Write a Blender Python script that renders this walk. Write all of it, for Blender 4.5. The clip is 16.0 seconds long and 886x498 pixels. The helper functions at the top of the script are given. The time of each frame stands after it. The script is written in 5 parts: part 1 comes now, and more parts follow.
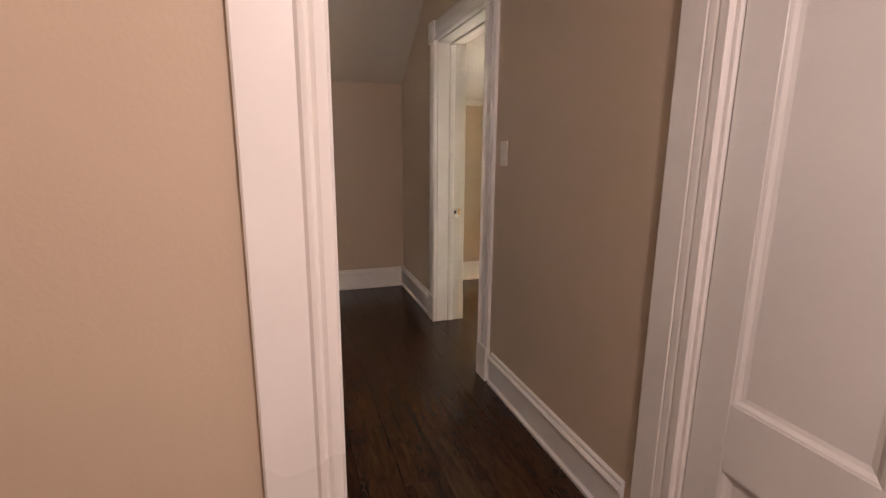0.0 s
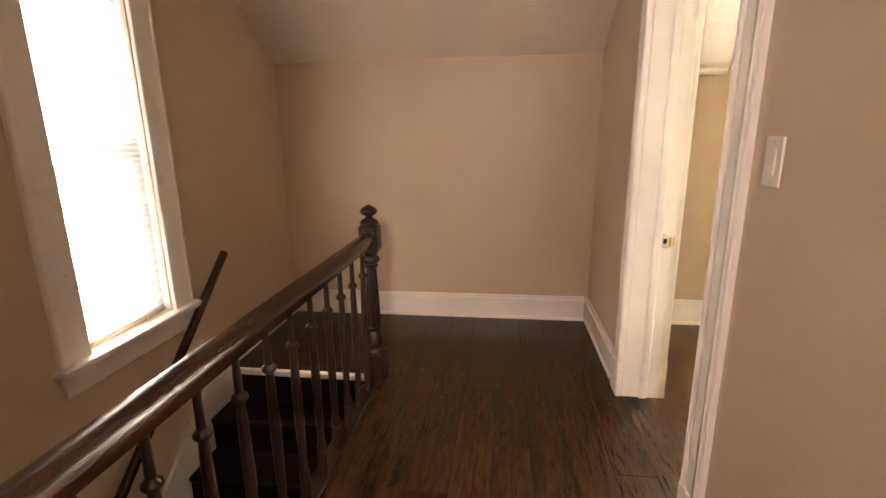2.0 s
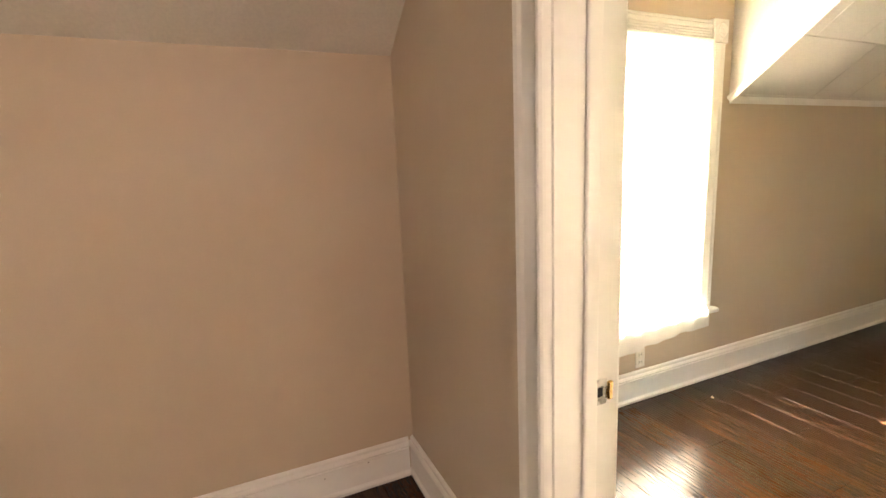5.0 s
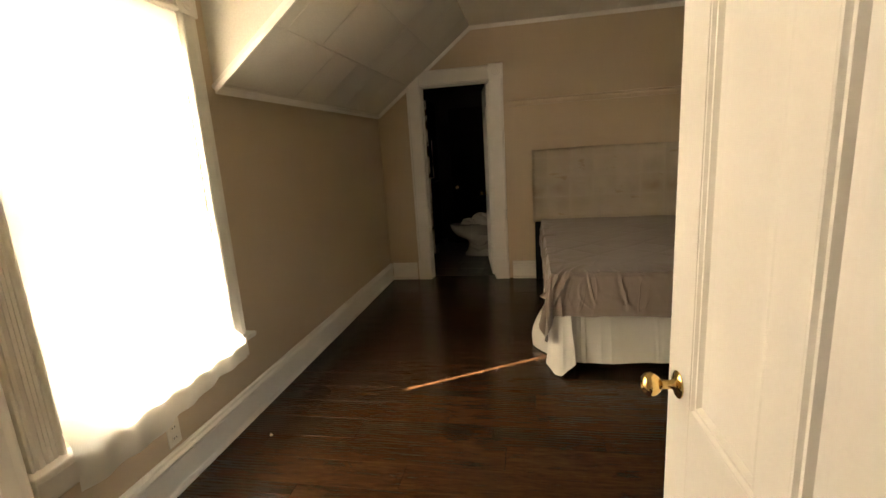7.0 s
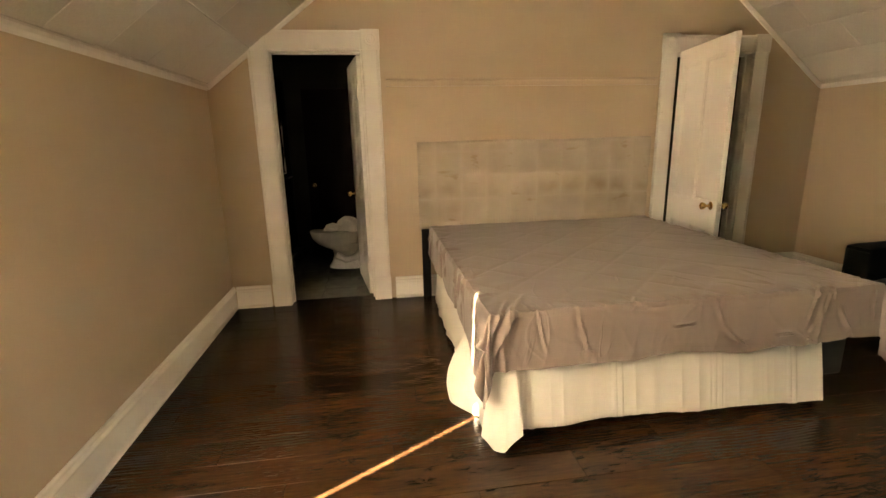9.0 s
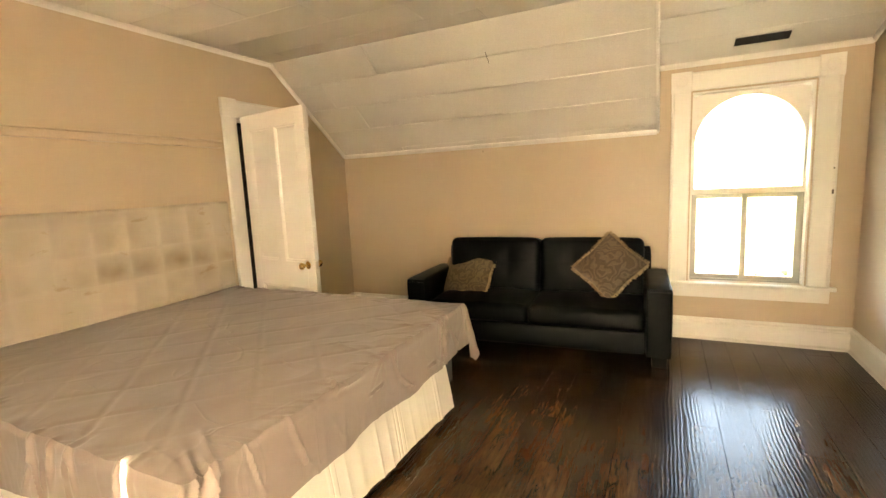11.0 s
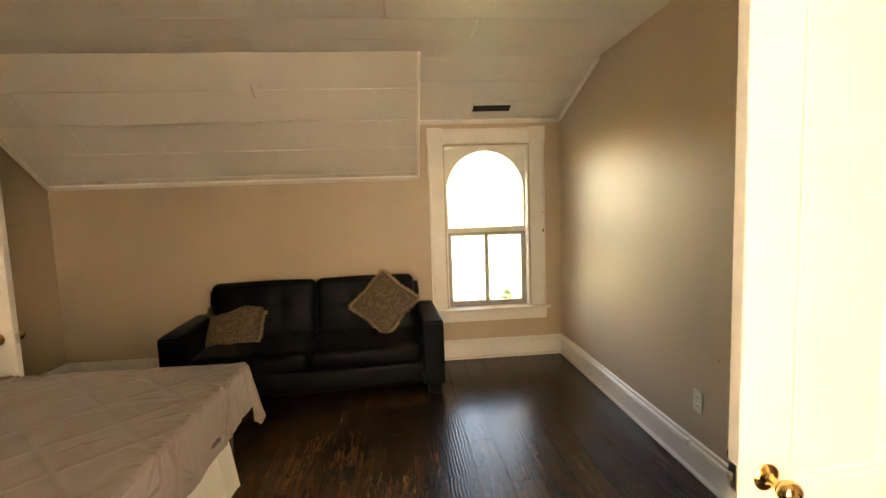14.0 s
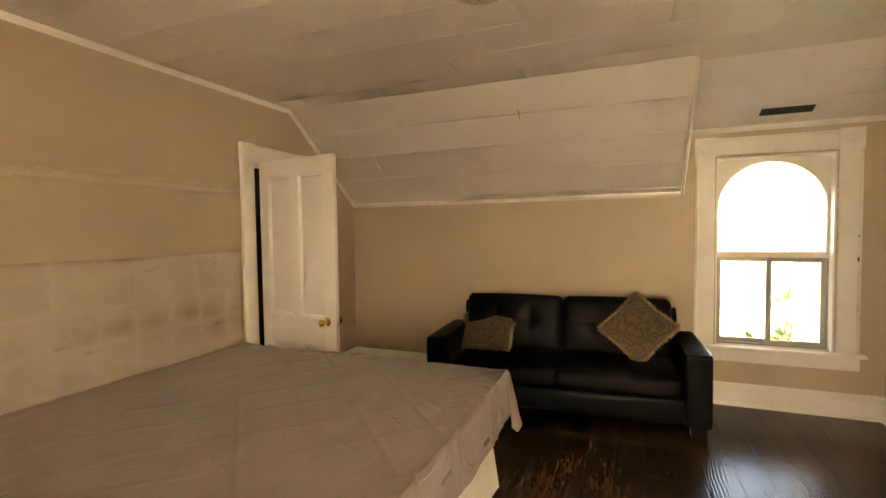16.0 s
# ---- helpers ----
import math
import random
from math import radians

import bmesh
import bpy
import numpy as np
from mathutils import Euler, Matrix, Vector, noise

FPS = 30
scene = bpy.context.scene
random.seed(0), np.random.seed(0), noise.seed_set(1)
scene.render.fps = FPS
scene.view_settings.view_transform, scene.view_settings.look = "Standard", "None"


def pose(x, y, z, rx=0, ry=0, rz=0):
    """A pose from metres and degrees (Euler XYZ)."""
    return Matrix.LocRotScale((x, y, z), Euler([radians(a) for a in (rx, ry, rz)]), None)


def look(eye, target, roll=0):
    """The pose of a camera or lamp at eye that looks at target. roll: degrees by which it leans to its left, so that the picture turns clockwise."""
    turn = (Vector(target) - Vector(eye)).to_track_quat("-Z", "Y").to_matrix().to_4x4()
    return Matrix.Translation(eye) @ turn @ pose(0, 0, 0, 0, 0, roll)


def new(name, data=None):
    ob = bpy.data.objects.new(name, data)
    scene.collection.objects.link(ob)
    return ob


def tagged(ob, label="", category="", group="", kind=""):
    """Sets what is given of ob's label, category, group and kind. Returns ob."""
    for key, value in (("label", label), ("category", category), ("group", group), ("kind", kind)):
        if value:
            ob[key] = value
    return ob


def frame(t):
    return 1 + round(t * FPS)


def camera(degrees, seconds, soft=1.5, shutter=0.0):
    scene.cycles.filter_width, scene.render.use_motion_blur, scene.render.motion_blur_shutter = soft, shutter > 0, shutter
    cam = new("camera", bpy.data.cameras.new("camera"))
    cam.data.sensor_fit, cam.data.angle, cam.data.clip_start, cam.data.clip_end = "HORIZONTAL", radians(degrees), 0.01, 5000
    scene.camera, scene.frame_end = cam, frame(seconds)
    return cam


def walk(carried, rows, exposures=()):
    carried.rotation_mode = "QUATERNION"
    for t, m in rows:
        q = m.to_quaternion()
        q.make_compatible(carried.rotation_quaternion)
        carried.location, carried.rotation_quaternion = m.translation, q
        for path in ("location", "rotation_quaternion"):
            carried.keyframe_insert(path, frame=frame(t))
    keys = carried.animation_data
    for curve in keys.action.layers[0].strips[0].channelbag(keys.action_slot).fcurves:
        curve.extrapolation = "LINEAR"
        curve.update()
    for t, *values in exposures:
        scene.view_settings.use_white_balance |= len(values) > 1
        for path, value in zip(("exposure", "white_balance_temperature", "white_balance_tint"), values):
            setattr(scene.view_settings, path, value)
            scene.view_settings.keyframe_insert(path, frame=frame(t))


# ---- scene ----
cam = camera(87.4, 16.0)
PATH = [
    (0, (-1.046, -4.322, 1.295), (-0.422, -2.467, 0.883), 0.5),
    (0.5, (-0.872, -4.202, 1.28), (-0.349, -2.326, 0.823), 1.2),
    (1, (-0.767, -3.935, 1.291), (-0.32, -2.027, 0.888), 0.0),
    (1.5, (-0.724, -3.658, 1.321), (-0.568, -1.704, 0.923), 0.8),
    (2, (-0.649, -3.389, 1.353), (-0.897, -1.46, 0.886), -0.7),
    (2.5, (-0.609, -3.202, 1.359), (-0.897, -1.271, 0.925), -2.8),
    (3, (-0.654, -2.979, 1.374), (-0.886, -1.032, 0.978), -3.8),
    (3.2, (-0.686, -2.897, 1.371), (-0.978, -0.96, 0.969), -3.4),
    (5.3, (-0.624, -1.805, 1.43), (0.477, -0.167, 1.106), -2.9),
    (5.5, (-0.57, -1.753, 1.429), (0.743, -0.286, 1.077), -2.9),
    (6, (-0.453, -1.606, 1.445), (1.338, -0.805, 1.057), -2.4),
    (6.5, (-0.327, -1.535, 1.445), (1.562, -1.018, 1.038), -3.0),
    (7, (-0.095, -1.546, 1.388), (1.823, -1.167, 0.966), -3.7),
    (7.5, (0.094, -1.519, 1.363), (2.034, -1.271, 0.947), -3.3),
    (8, (0.343, -1.416, 1.366), (2.295, -1.285, 0.949), -1.4),
    (8.5, (0.615, -1.337, 1.352), (2.566, -1.205, 0.928), -1.0),
    (9, (0.836, -1.208, 1.35), (2.762, -1.483, 0.883), -1.3),
    (9.5, (1.002, -1.105, 1.365), (2.744, -1.963, 0.883), -1.0),
    (10, (1.237, -1.024, 1.378), (2.766, -2.268, 1.04), -1.1),
    (10.2, (1.289, -1.009, 1.386), (2.7, -2.397, 1.095), -0.9),
    (12.3, (1.73, -0.823, 1.387), (1.956, -2.785, 1.072), -4.9),
    (12.5, (1.753, -0.808, 1.381), (1.956, -2.776, 1.09), -4.8),
    (13, (1.734, -0.83, 1.379), (1.881, -2.803, 1.079), -4.4),
    (13.5, (1.71, -0.896, 1.411), (1.687, -2.874, 1.114), -3.5),
    (14, (1.695, -0.951, 1.466), (1.523, -2.935, 1.279), -2.0),
    (14.5, (1.738, -0.95, 1.466), (1.649, -2.948, 1.42), -0.9),
    (15, (1.79, -0.956, 1.467), (1.958, -2.948, 1.399), -0.4),
    (15.5, (1.863, -0.948, 1.473), (2.311, -2.896, 1.406), -0.6),
    (16, (1.937, -0.927, 1.466), (2.682, -2.781, 1.379), -0.8),
]
LIGHTNESS = [(0, 4.8, 6500, 20), (0.5, 5.0, 6500, 19), (1.0, 5.4, 6300, 17), (1.5, 5.65, 6900, 18), (2.0, 5.9, 7200, 18), (3.2, 6.05, 7200, 16), (5.3, 5.95, 7300, 16), (5.6, 6.0, 7300, 16),
             (6.3, 5.85, 7400, 15), (7.0, 4.3, 8000, 15), (7.5, 3.95, 8300, 15), (8.0, 4.0, 8500, 15), (8.5, 4.65, 9100, 17), (9.0, 5.55, 8900, 18), (9.5, 6.3, 8900, 16), (10.0, 6.6, 8800, 14), (12.5, 5.5, 9200, 20), (13.0, 5.5, 9200, 20), (14.0, 5.3, 9200, 20), (15.0, 5.1, 9300, 21), (16.0, 5.35, 9500, 21)]
walk(cam, [(t, look(eye, target, roll)) for t, eye, target, roll in PATH], LIGHTNESS)

# ---- place ----
# Axes: y runs up the landing to the end wall (y = 0), x across to the bedroom, floor at z = 0.

# -- light --
world = bpy.data.worlds.new("sky")
scene.world = world
world.use_nodes = True
wn = world.node_tree.nodes
wl = world.node_tree.links
sky = wn.new("ShaderNodeTexSky")
sky.sky_type = "NISHITA"
sky.sun_disc = False
SUN_WAY = Vector((0.505, -0.865, -0.58)).normalized()
sky.sun_elevation = math.asin(-SUN_WAY.z)
sky.sun_rotation = math.atan2(-SUN_WAY.x, -SUN_WAY.y)
wl.new(sky.outputs[0], wn["Background"].inputs[0])
wn["Background"].inputs[1].default_value = 0.09

sun = new("sun", bpy.data.lights.new("sun", "SUN"))
sun.data.energy, sun.data.angle, sun.data.color = 5.0, radians(0.5), (1.0, 0.93, 0.82)
sun.matrix_world = look((-6, 12, 9), Vector((-6, 12, 9)) + SUN_WAY)

# Unseen added lamp, in place of a hand-held light near the viewpoint.
lamp = new("standin_lamp", bpy.data.lights.new("standin_lamp", "POINT"))
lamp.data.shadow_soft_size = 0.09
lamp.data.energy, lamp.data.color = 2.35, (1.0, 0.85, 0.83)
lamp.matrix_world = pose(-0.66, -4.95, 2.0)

# -- materials --


def nodes_of(name):
    m = bpy.data.materials.new(name)
    m.use_nodes = True
    nt = m.node_tree
    return m, nt, nt.nodes["Principled BSDF"]


def ramp(nt, fac, stops):
    r = nt.nodes.new("ShaderNodeValToRGB")
    els = r.color_ramp.elements
    while len(els) < len(stops):
        els.new(0.5)
    for e, (p, c) in zip(els, stops):
        e.position, e.color = p, (*c, 1)
    nt.links.new(fac, r.inputs[0])
    return r.outputs[0]


def coords(nt, scale=(1, 1, 1), spread=0.0):
    tc = nt.nodes.new("ShaderNodeTexCoord")
    mp = nt.nodes.new("ShaderNodeMapping")
    mp.inputs["Scale"].default_value = scale
    nt.links.new(tc.outputs["Object"], mp.inputs["Vector"])
    if spread:
        oi = nt.nodes.new("ShaderNodeObjectInfo")
        mu = nt.nodes.new("ShaderNodeMath")
        mu.operation = "MULTIPLY"
        mu.inputs[1].default_value = spread
        nt.links.new(oi.outputs["Random"], mu.inputs[0])
        nt.links.new(mu.outputs[0], mp.inputs["Location"])
    return mp.outputs[0]


def noise_tex(nt, vec, scale, detail=4, rough=0.55, distort=0.0):
    n = nt.nodes.new("ShaderNodeTexNoise")
    n.inputs["Scale"].default_value = scale
    n.inputs["Detail"].default_value = detail
    n.inputs["Roughness"].default_value = rough
    n.inputs["Distortion"].default_value = distort
    nt.links.new(vec, n.inputs["Vector"])
    return n.outputs["Fac"]


def mixc(nt, fac, a, b, mode="MIX"):
    m = nt.nodes.new("ShaderNodeMix")
    m.data_type, m.blend_type = "RGBA", mode
    for sock, v in ((m.inputs[0], fac), (m.inputs[6], a), (m.inputs[7], b)):
        if isinstance(v, bpy.types.NodeSocket):
            nt.links.new(v, sock)
        else:
            sock.default_value = v if isinstance(v, float) else (*v, 1)
    return m.outputs[2]


def bump(nt, bsdf, height, strength, dist=0.01):
    b = nt.nodes.new("ShaderNodeBump")
    b.inputs["Strength"].default_value = strength
    b.inputs["Distance"].default_value = dist
    nt.links.new(height, b.inputs["Height"])
    nt.links.new(b.outputs[0], bsdf.inputs["Normal"])


def surface(name, a, b, rough, patch=1.2, grain=60, relief=0.15, metal=0.0, dist=0.004, rough_var=0.08, stretch=(1, 1, 1), wave=0.0, chips=False, mottle=0.12, gloss=0.5):
    """A paint, cloth or metal: two tones in large patches, fine grain in colour and relief."""
    m, nt, bs = nodes_of(name)
    v = coords(nt, stretch)
    big = noise_tex(nt, v, patch, 3)
    fine = noise_tex(nt, v, grain, 3)
    c = ramp(nt, big, ((0.3, a), (0.7, b)))
    c = mixc(nt, mottle, c, ramp(nt, fine, ((0.3, tuple(x * 0.6 for x in a)), (0.7, tuple(min(1, x * 1.25) for x in b)))))
    if chips:
        vo = nt.nodes.new("ShaderNodeTexVoronoi")
        vo.inputs["Scale"].default_value = 7.0
        nt.links.new(v, vo.inputs["Vector"])
        c = mixc(nt, 1.0, c, ramp(nt, vo.outputs["Distance"], ((0.016, (0.28, 0.22, 0.16)), (0.024, (1, 1, 1)))), "MULTIPLY")
    nt.links.new(c, bs.inputs["Base Color"])
    bs.inputs["Metallic"].default_value = metal
    bs.inputs["Specular IOR Level"].default_value = gloss
    r = nt.nodes.new("ShaderNodeMapRange")
    r.inputs[3].default_value, r.inputs[4].default_value = rough - rough_var, rough + rough_var
    nt.links.new(big, r.inputs[0])
    nt.links.new(r.outputs[0], bs.inputs["Roughness"])
    if wave:
        ad = nt.nodes.new("ShaderNodeMath")
        ad.operation = "MULTIPLY_ADD"
        ad.inputs[1].default_value = wave
        nt.links.new(noise_tex(nt, coords(nt, (1, 1, 0.35)), 5.0, 3, 0.5), ad.inputs[0])
        nt.links.new(fine, ad.inputs[2])
        fine = ad.outputs[0]
    bump(nt, bs, fine, relief, dist)
    return m


WALL = surface("beige_wall_paint", (0.515, 0.410, 0.295), (0.555, 0.445, 0.325), 0.40, 0.9, 130, 0.10, rough_var=0.04, wave=9.0, mottle=0.03, gloss=0.25)
TRIM = surface("white_trim_paint", (0.74, 0.71, 0.65), (0.82, 0.79, 0.73), 0.30, 2.0, 45, 0.10, dist=0.002, chips=True, mottle=0.03)
DOORPAINT = surface("white_door_paint", (0.74, 0.72, 0.67), (0.80, 0.78, 0.73), 0.34, 1.5, 70, 0.06, dist=0.002, mottle=0.03)
CEIL = surface("white_ceiling_paint", (0.62, 0.59, 0.52), (0.70, 0.66, 0.59), 0.45, 0.8, 90, 0.08)
PLASTER = surface("hall_ceiling_paint", (0.60, 0.54, 0.45), (0.66, 0.60, 0.50), 0.7, 1.0, 90, 0.12)
RAILPAINT = surface("beige_rail_paint", (0.52, 0.42, 0.31), (0.57, 0.46, 0.34), 0.40, 1.2, 90, 0.08)
DARKWOOD = surface("dark_stained_wood", (0.012, 0.0050, 0.0030), (0.030, 0.0120, 0.0065), 0.34, 3.0, 40, 0.25, stretch=(4, 4, 0.6))
HANDRAIL = surface("worn_handrail_wood", (0.020, 0.0075, 0.0040), (0.065, 0.0240, 0.0110), 0.24, 5.0, 50, 0.2, stretch=(5, 0.8, 5))
STEPWOOD = surface("dark_step_wood", (0.0060, 0.0028, 0.0018), (0.0140, 0.0060, 0.0036), 0.42, 3.0, 50, 0.25, stretch=(0.7, 5, 5), gloss=0.15)
BRASS = surface("polished_brass", (0.72, 0.48, 0.18), (0.80, 0.56, 0.24), 0.16, 8, 120, 0.03, metal=1.0, rough_var=0.04)
STEEL = surface("scuffed_steel", (0.55, 0.52, 0.46), (0.68, 0.64, 0.58), 0.28, 12, 200, 0.05, metal=1.0)
BLACK = surface("black_metal", (0.006, 0.006, 0.007), (0.012, 0.012, 0.013), 0.55, 4, 90, 0.1, gloss=0.2)
PLASTIC = surface("ivory_plastic", (0.74, 0.70, 0.60), (0.78, 0.74, 0.65), 0.32, 5, 150, 0.03, rough_var=0.03)
CERAMIC = surface("white_glazed_ceramic", (0.36, 0.355, 0.33), (0.42, 0.41, 0.385), 0.07, 4, 60, 0.02, rough_var=0.02)
TOWEL = surface("white_towel", (0.48, 0.46, 0.42), (0.58, 0.56, 0.51), 0.95, 9, 260, 0.5)
SKIRT = surface("white_cotton", (0.70, 0.68, 0.61), (0.78, 0.75, 0.68), 0.85, 2.5, 320, 0.25, dist=0.002)
DUSTCLOTH = surface("black_base_cloth", (0.02, 0.021, 0.024), (0.035, 0.036, 0.04), 0.8, 4, 200, 0.2)
ALU = surface("grey_aluminium", (0.34, 0.34, 0.31), (0.44, 0.43, 0.39), 0.45, 6, 90, 0.1, metal=0.4)
DARKDOOR = surface("dark_brown_door", (0.006, 0.0025, 0.002), (0.010, 0.004, 0.003), 0.5, 3, 60, 0.2, stretch=(4, 4, 0.5), gloss=0.06)
# Near black: the gloom of the unlit rooms is put into this colour.
UNLITWALL = surface("unlit_grey_wall", (0.014, 0.013, 0.010), (0.024, 0.022, 0.017), 0.6, 1.5, 90, 0.1, gloss=0.06)
GROUND = surface("lawn", (0.15, 0.16, 0.08), (0.22, 0.22, 0.12), 0.9, 0.2, 3, 0.6)
LEAF = surface("leaves", (0.06, 0.10, 0.025), (0.11, 0.16, 0.04), 0.55, 0.8, 12, 0.2)
BARK = surface("bark", (0.07, 0.05, 0.035), (0.13, 0.10, 0.07), 0.9, 4, 30, 0.7)
DARKVOID = surface("vent_inside", (0.010, 0.010, 0.009), (0.018, 0.017, 0.015), 0.8, 6, 60, 0.1)
BULB = surface("lamp_glass", (0.26, 0.23, 0.19), (0.32, 0.29, 0.24), 0.35, 5, 60, 0.05)


def leather():
    m, nt, bs = nodes_of("black_leather")
    v = coords(nt)
    big = noise_tex(nt, v, 5, 4)
    nt.links.new(ramp(nt, big, ((0.3, (0.0022, 0.0030, 0.0031)), (0.75, (0.0045, 0.0058, 0.0060)))), bs.inputs["Base Color"])
    vo = nt.nodes.new("ShaderNodeTexVoronoi")
    vo.feature = "DISTANCE_TO_EDGE"
    vo.inputs["Scale"].default_value = 330
    nt.links.new(v, vo.inputs["Vector"])
    ad = nt.nodes.new("ShaderNodeMath")
    ad.operation = "MULTIPLY_ADD"
    ad.inputs[1].default_value = 0.25
    nt.links.new(vo.outputs["Distance"], ad.inputs[0])
    nt.links.new(noise_tex(nt, v, 14, 3), ad.inputs[2])
    bump(nt, bs, ad.outputs[0], 0.16, 0.006)
    r = nt.nodes.new("ShaderNodeMapRange")
    r.inputs[3].default_value, r.inputs[4].default_value = 0.34, 0.46
    bs.inputs["Specular IOR Level"].default_value = 0.085
    nt.links.new(big, r.inputs[0])
    nt.links.new(r.outputs[0], bs.inputs["Roughness"])
    return m


def sheet():
    m, nt, bs = nodes_of("taupe_sheet")
    v = coords(nt)
    big = noise_tex(nt, v, 2.2, 4)
    c = ramp(nt, big, ((0.3, (0.215, 0.168, 0.142)), (0.7, (0.253, 0.202, 0.173))))
    nt.links.new(c, bs.inputs["Base Color"])
    bs.inputs["Roughness"].default_value = 0.72
    bs.inputs["Sheen Weight"].default_value = 0.25
    w = noise_tex(nt, coords(nt, (1.0, 1.3, 1.2)), 4, 4, 0.5, 0.5)
    ad = nt.nodes.new("ShaderNodeMath")
    ad.operation = "MULTIPLY_ADD"
    ad.inputs[1].default_value = 0.05
    nt.links.new(noise_tex(nt, v, 400, 2), ad.inputs[0])
    nt.links.new(w, ad.inputs[2])
    height = ad.outputs[0]
    for sc, st, seed in ((2.6, (1.0, 0.7, 0.45), 3.0), (3.4, (0.6, 1.1, 0.5), 8.0)):
        n = noise_tex(nt, coords(nt, st), sc + 0.01 * seed, 2, 0.4, 0.6)
        ridge = ramp(nt, n, ((0.476, (0, 0, 0)), (0.5, (1, 1, 1)), (0.516, (0, 0, 0))))
        where = ramp(nt, noise_tex(nt, v, 1.9 + 0.1 * seed, 2), ((0.46, (0, 0, 0)), (0.62, (1, 1, 1))))
        mu = nt.nodes.new("ShaderNodeMath")
        mu.operation = "MULTIPLY_ADD"
        nt.links.new(mixc(nt, 1.0, ridge, where, "MULTIPLY"), mu.inputs[0])
        mu.inputs[1].default_value = 0.55
        nt.links.new(height, mu.inputs[2])
        height = mu.outputs[0]
    bump(nt, bs, height, 0.26, 0.014)
    return m


def upholstery():
    """Cream fabric; the puffed squares have taken more dirt than the seams, most in one band."""
    m, nt, bs = nodes_of("stained_cream_fabric")
    v = coords(nt)
    base = ramp(nt, noise_tex(nt, v, 3, 3), ((0.3, (0.46, 0.395, 0.31)), (0.7, (0.51, 0.445, 0.36))))
    sep = nt.nodes.new("ShaderNodeSeparateXYZ")
    nt.links.new(v, sep.inputs[0])

    def calc(op, a, b):
        n = nt.nodes.new("ShaderNodeMath")
        n.operation = op
        for i, q in enumerate((a, b)):
            if isinstance(q, bpy.types.NodeSocket):
                nt.links.new(q, n.inputs[i])
            else:
                n.inputs[i].default_value = q
        return n.outputs[0]

    sq = calc("ABSOLUTE", calc("SINE", calc("MULTIPLY", calc("SUBTRACT", sep.outputs[1], 0.879), math.pi / 0.2175), 0), 0)
    sz = calc("ABSOLUTE", calc("SINE", calc("MULTIPLY", calc("SUBTRACT", sep.outputs[2], 0.656), math.pi / 0.1935), 0), 0)
    cell = calc("POWER", calc("MULTIPLY", sq, sz), 0.5)
    wob = calc("MULTIPLY", calc("SUBTRACT", noise_tex(nt, v, 3.2, 3, 0.5, 0.3), 0.5), 0.35)
    band = ramp(nt, calc("ADD", sep.outputs[2], wob), ((0.66, (0.05, 0.05, 0.05)), (0.80, (0.55, 0.55, 0.55)), (0.90, (1, 1, 1)), (1.0, (0.45, 0.45, 0.45))))
    patch = ramp(nt, noise_tex(nt, v, 2.1, 3, 0.5, 0.2), ((0.36, (0.1, 0.1, 0.1)), (0.60, (1, 1, 1))))
    soil = mixc(nt, 1.0, mixc(nt, 1.0, band, patch, "MULTIPLY"), cell, "MULTIPLY")
    c = mixc(nt, 1.0, base, mixc(nt, soil, (1.0, 1.0, 1.0), (0.68, 0.60, 0.51)), "MULTIPLY")
    spill = ramp(nt, noise_tex(nt, coords(nt, (1, 2.0, 4.5)), 2.3, 4, 0.6, 0.5), ((0.62, (1, 1, 1)), (0.69, (0.84, 0.77, 0.68)), (0.74, (0.92, 0.87, 0.80))))
    nt.links.new(mixc(nt, 1.0, c, spill, "MULTIPLY"), bs.inputs["Base Color"])
    bs.inputs["Roughness"].default_value = 0.9
    bump(nt, bs, noise_tex(nt, v, 350, 2), 0.3, 0.003)
    return m


def damask():
    m, nt, bs = nodes_of("brown_scroll_damask")
    v = coords(nt)
    w = nt.nodes.new("ShaderNodeTexWave")
    w.wave_type = "RINGS"
    w.rings_direction = "SPHERICAL"
    w.inputs["Scale"].default_value = 6.5
    w.inputs["Distortion"].default_value = 19
    w.inputs["Detail"].default_value = 1.2
    w.inputs["Detail Scale"].default_value = 1.5
    nt.links.new(v, w.inputs["Vector"])
    c = ramp(nt, w.outputs["Fac"], ((0.40, (0.078, 0.050, 0.028)), (0.58, (0.085, 0.055, 0.031)), (0.68, (0.175, 0.128, 0.082)), (0.9, (0.130, 0.092, 0.056))))
    c = mixc(nt, 0.25, c, ramp(nt, noise_tex(nt, v, 240, 2), ((0.3, (0.05, 0.03, 0.018)), (0.7, (0.20, 0.145, 0.09)))))
    nt.links.new(c, bs.inputs["Base Color"])
    bs.inputs["Roughness"].default_value = 0.62
    bump(nt, bs, w.outputs["Fac"], 0.4, 0.004)
    return m


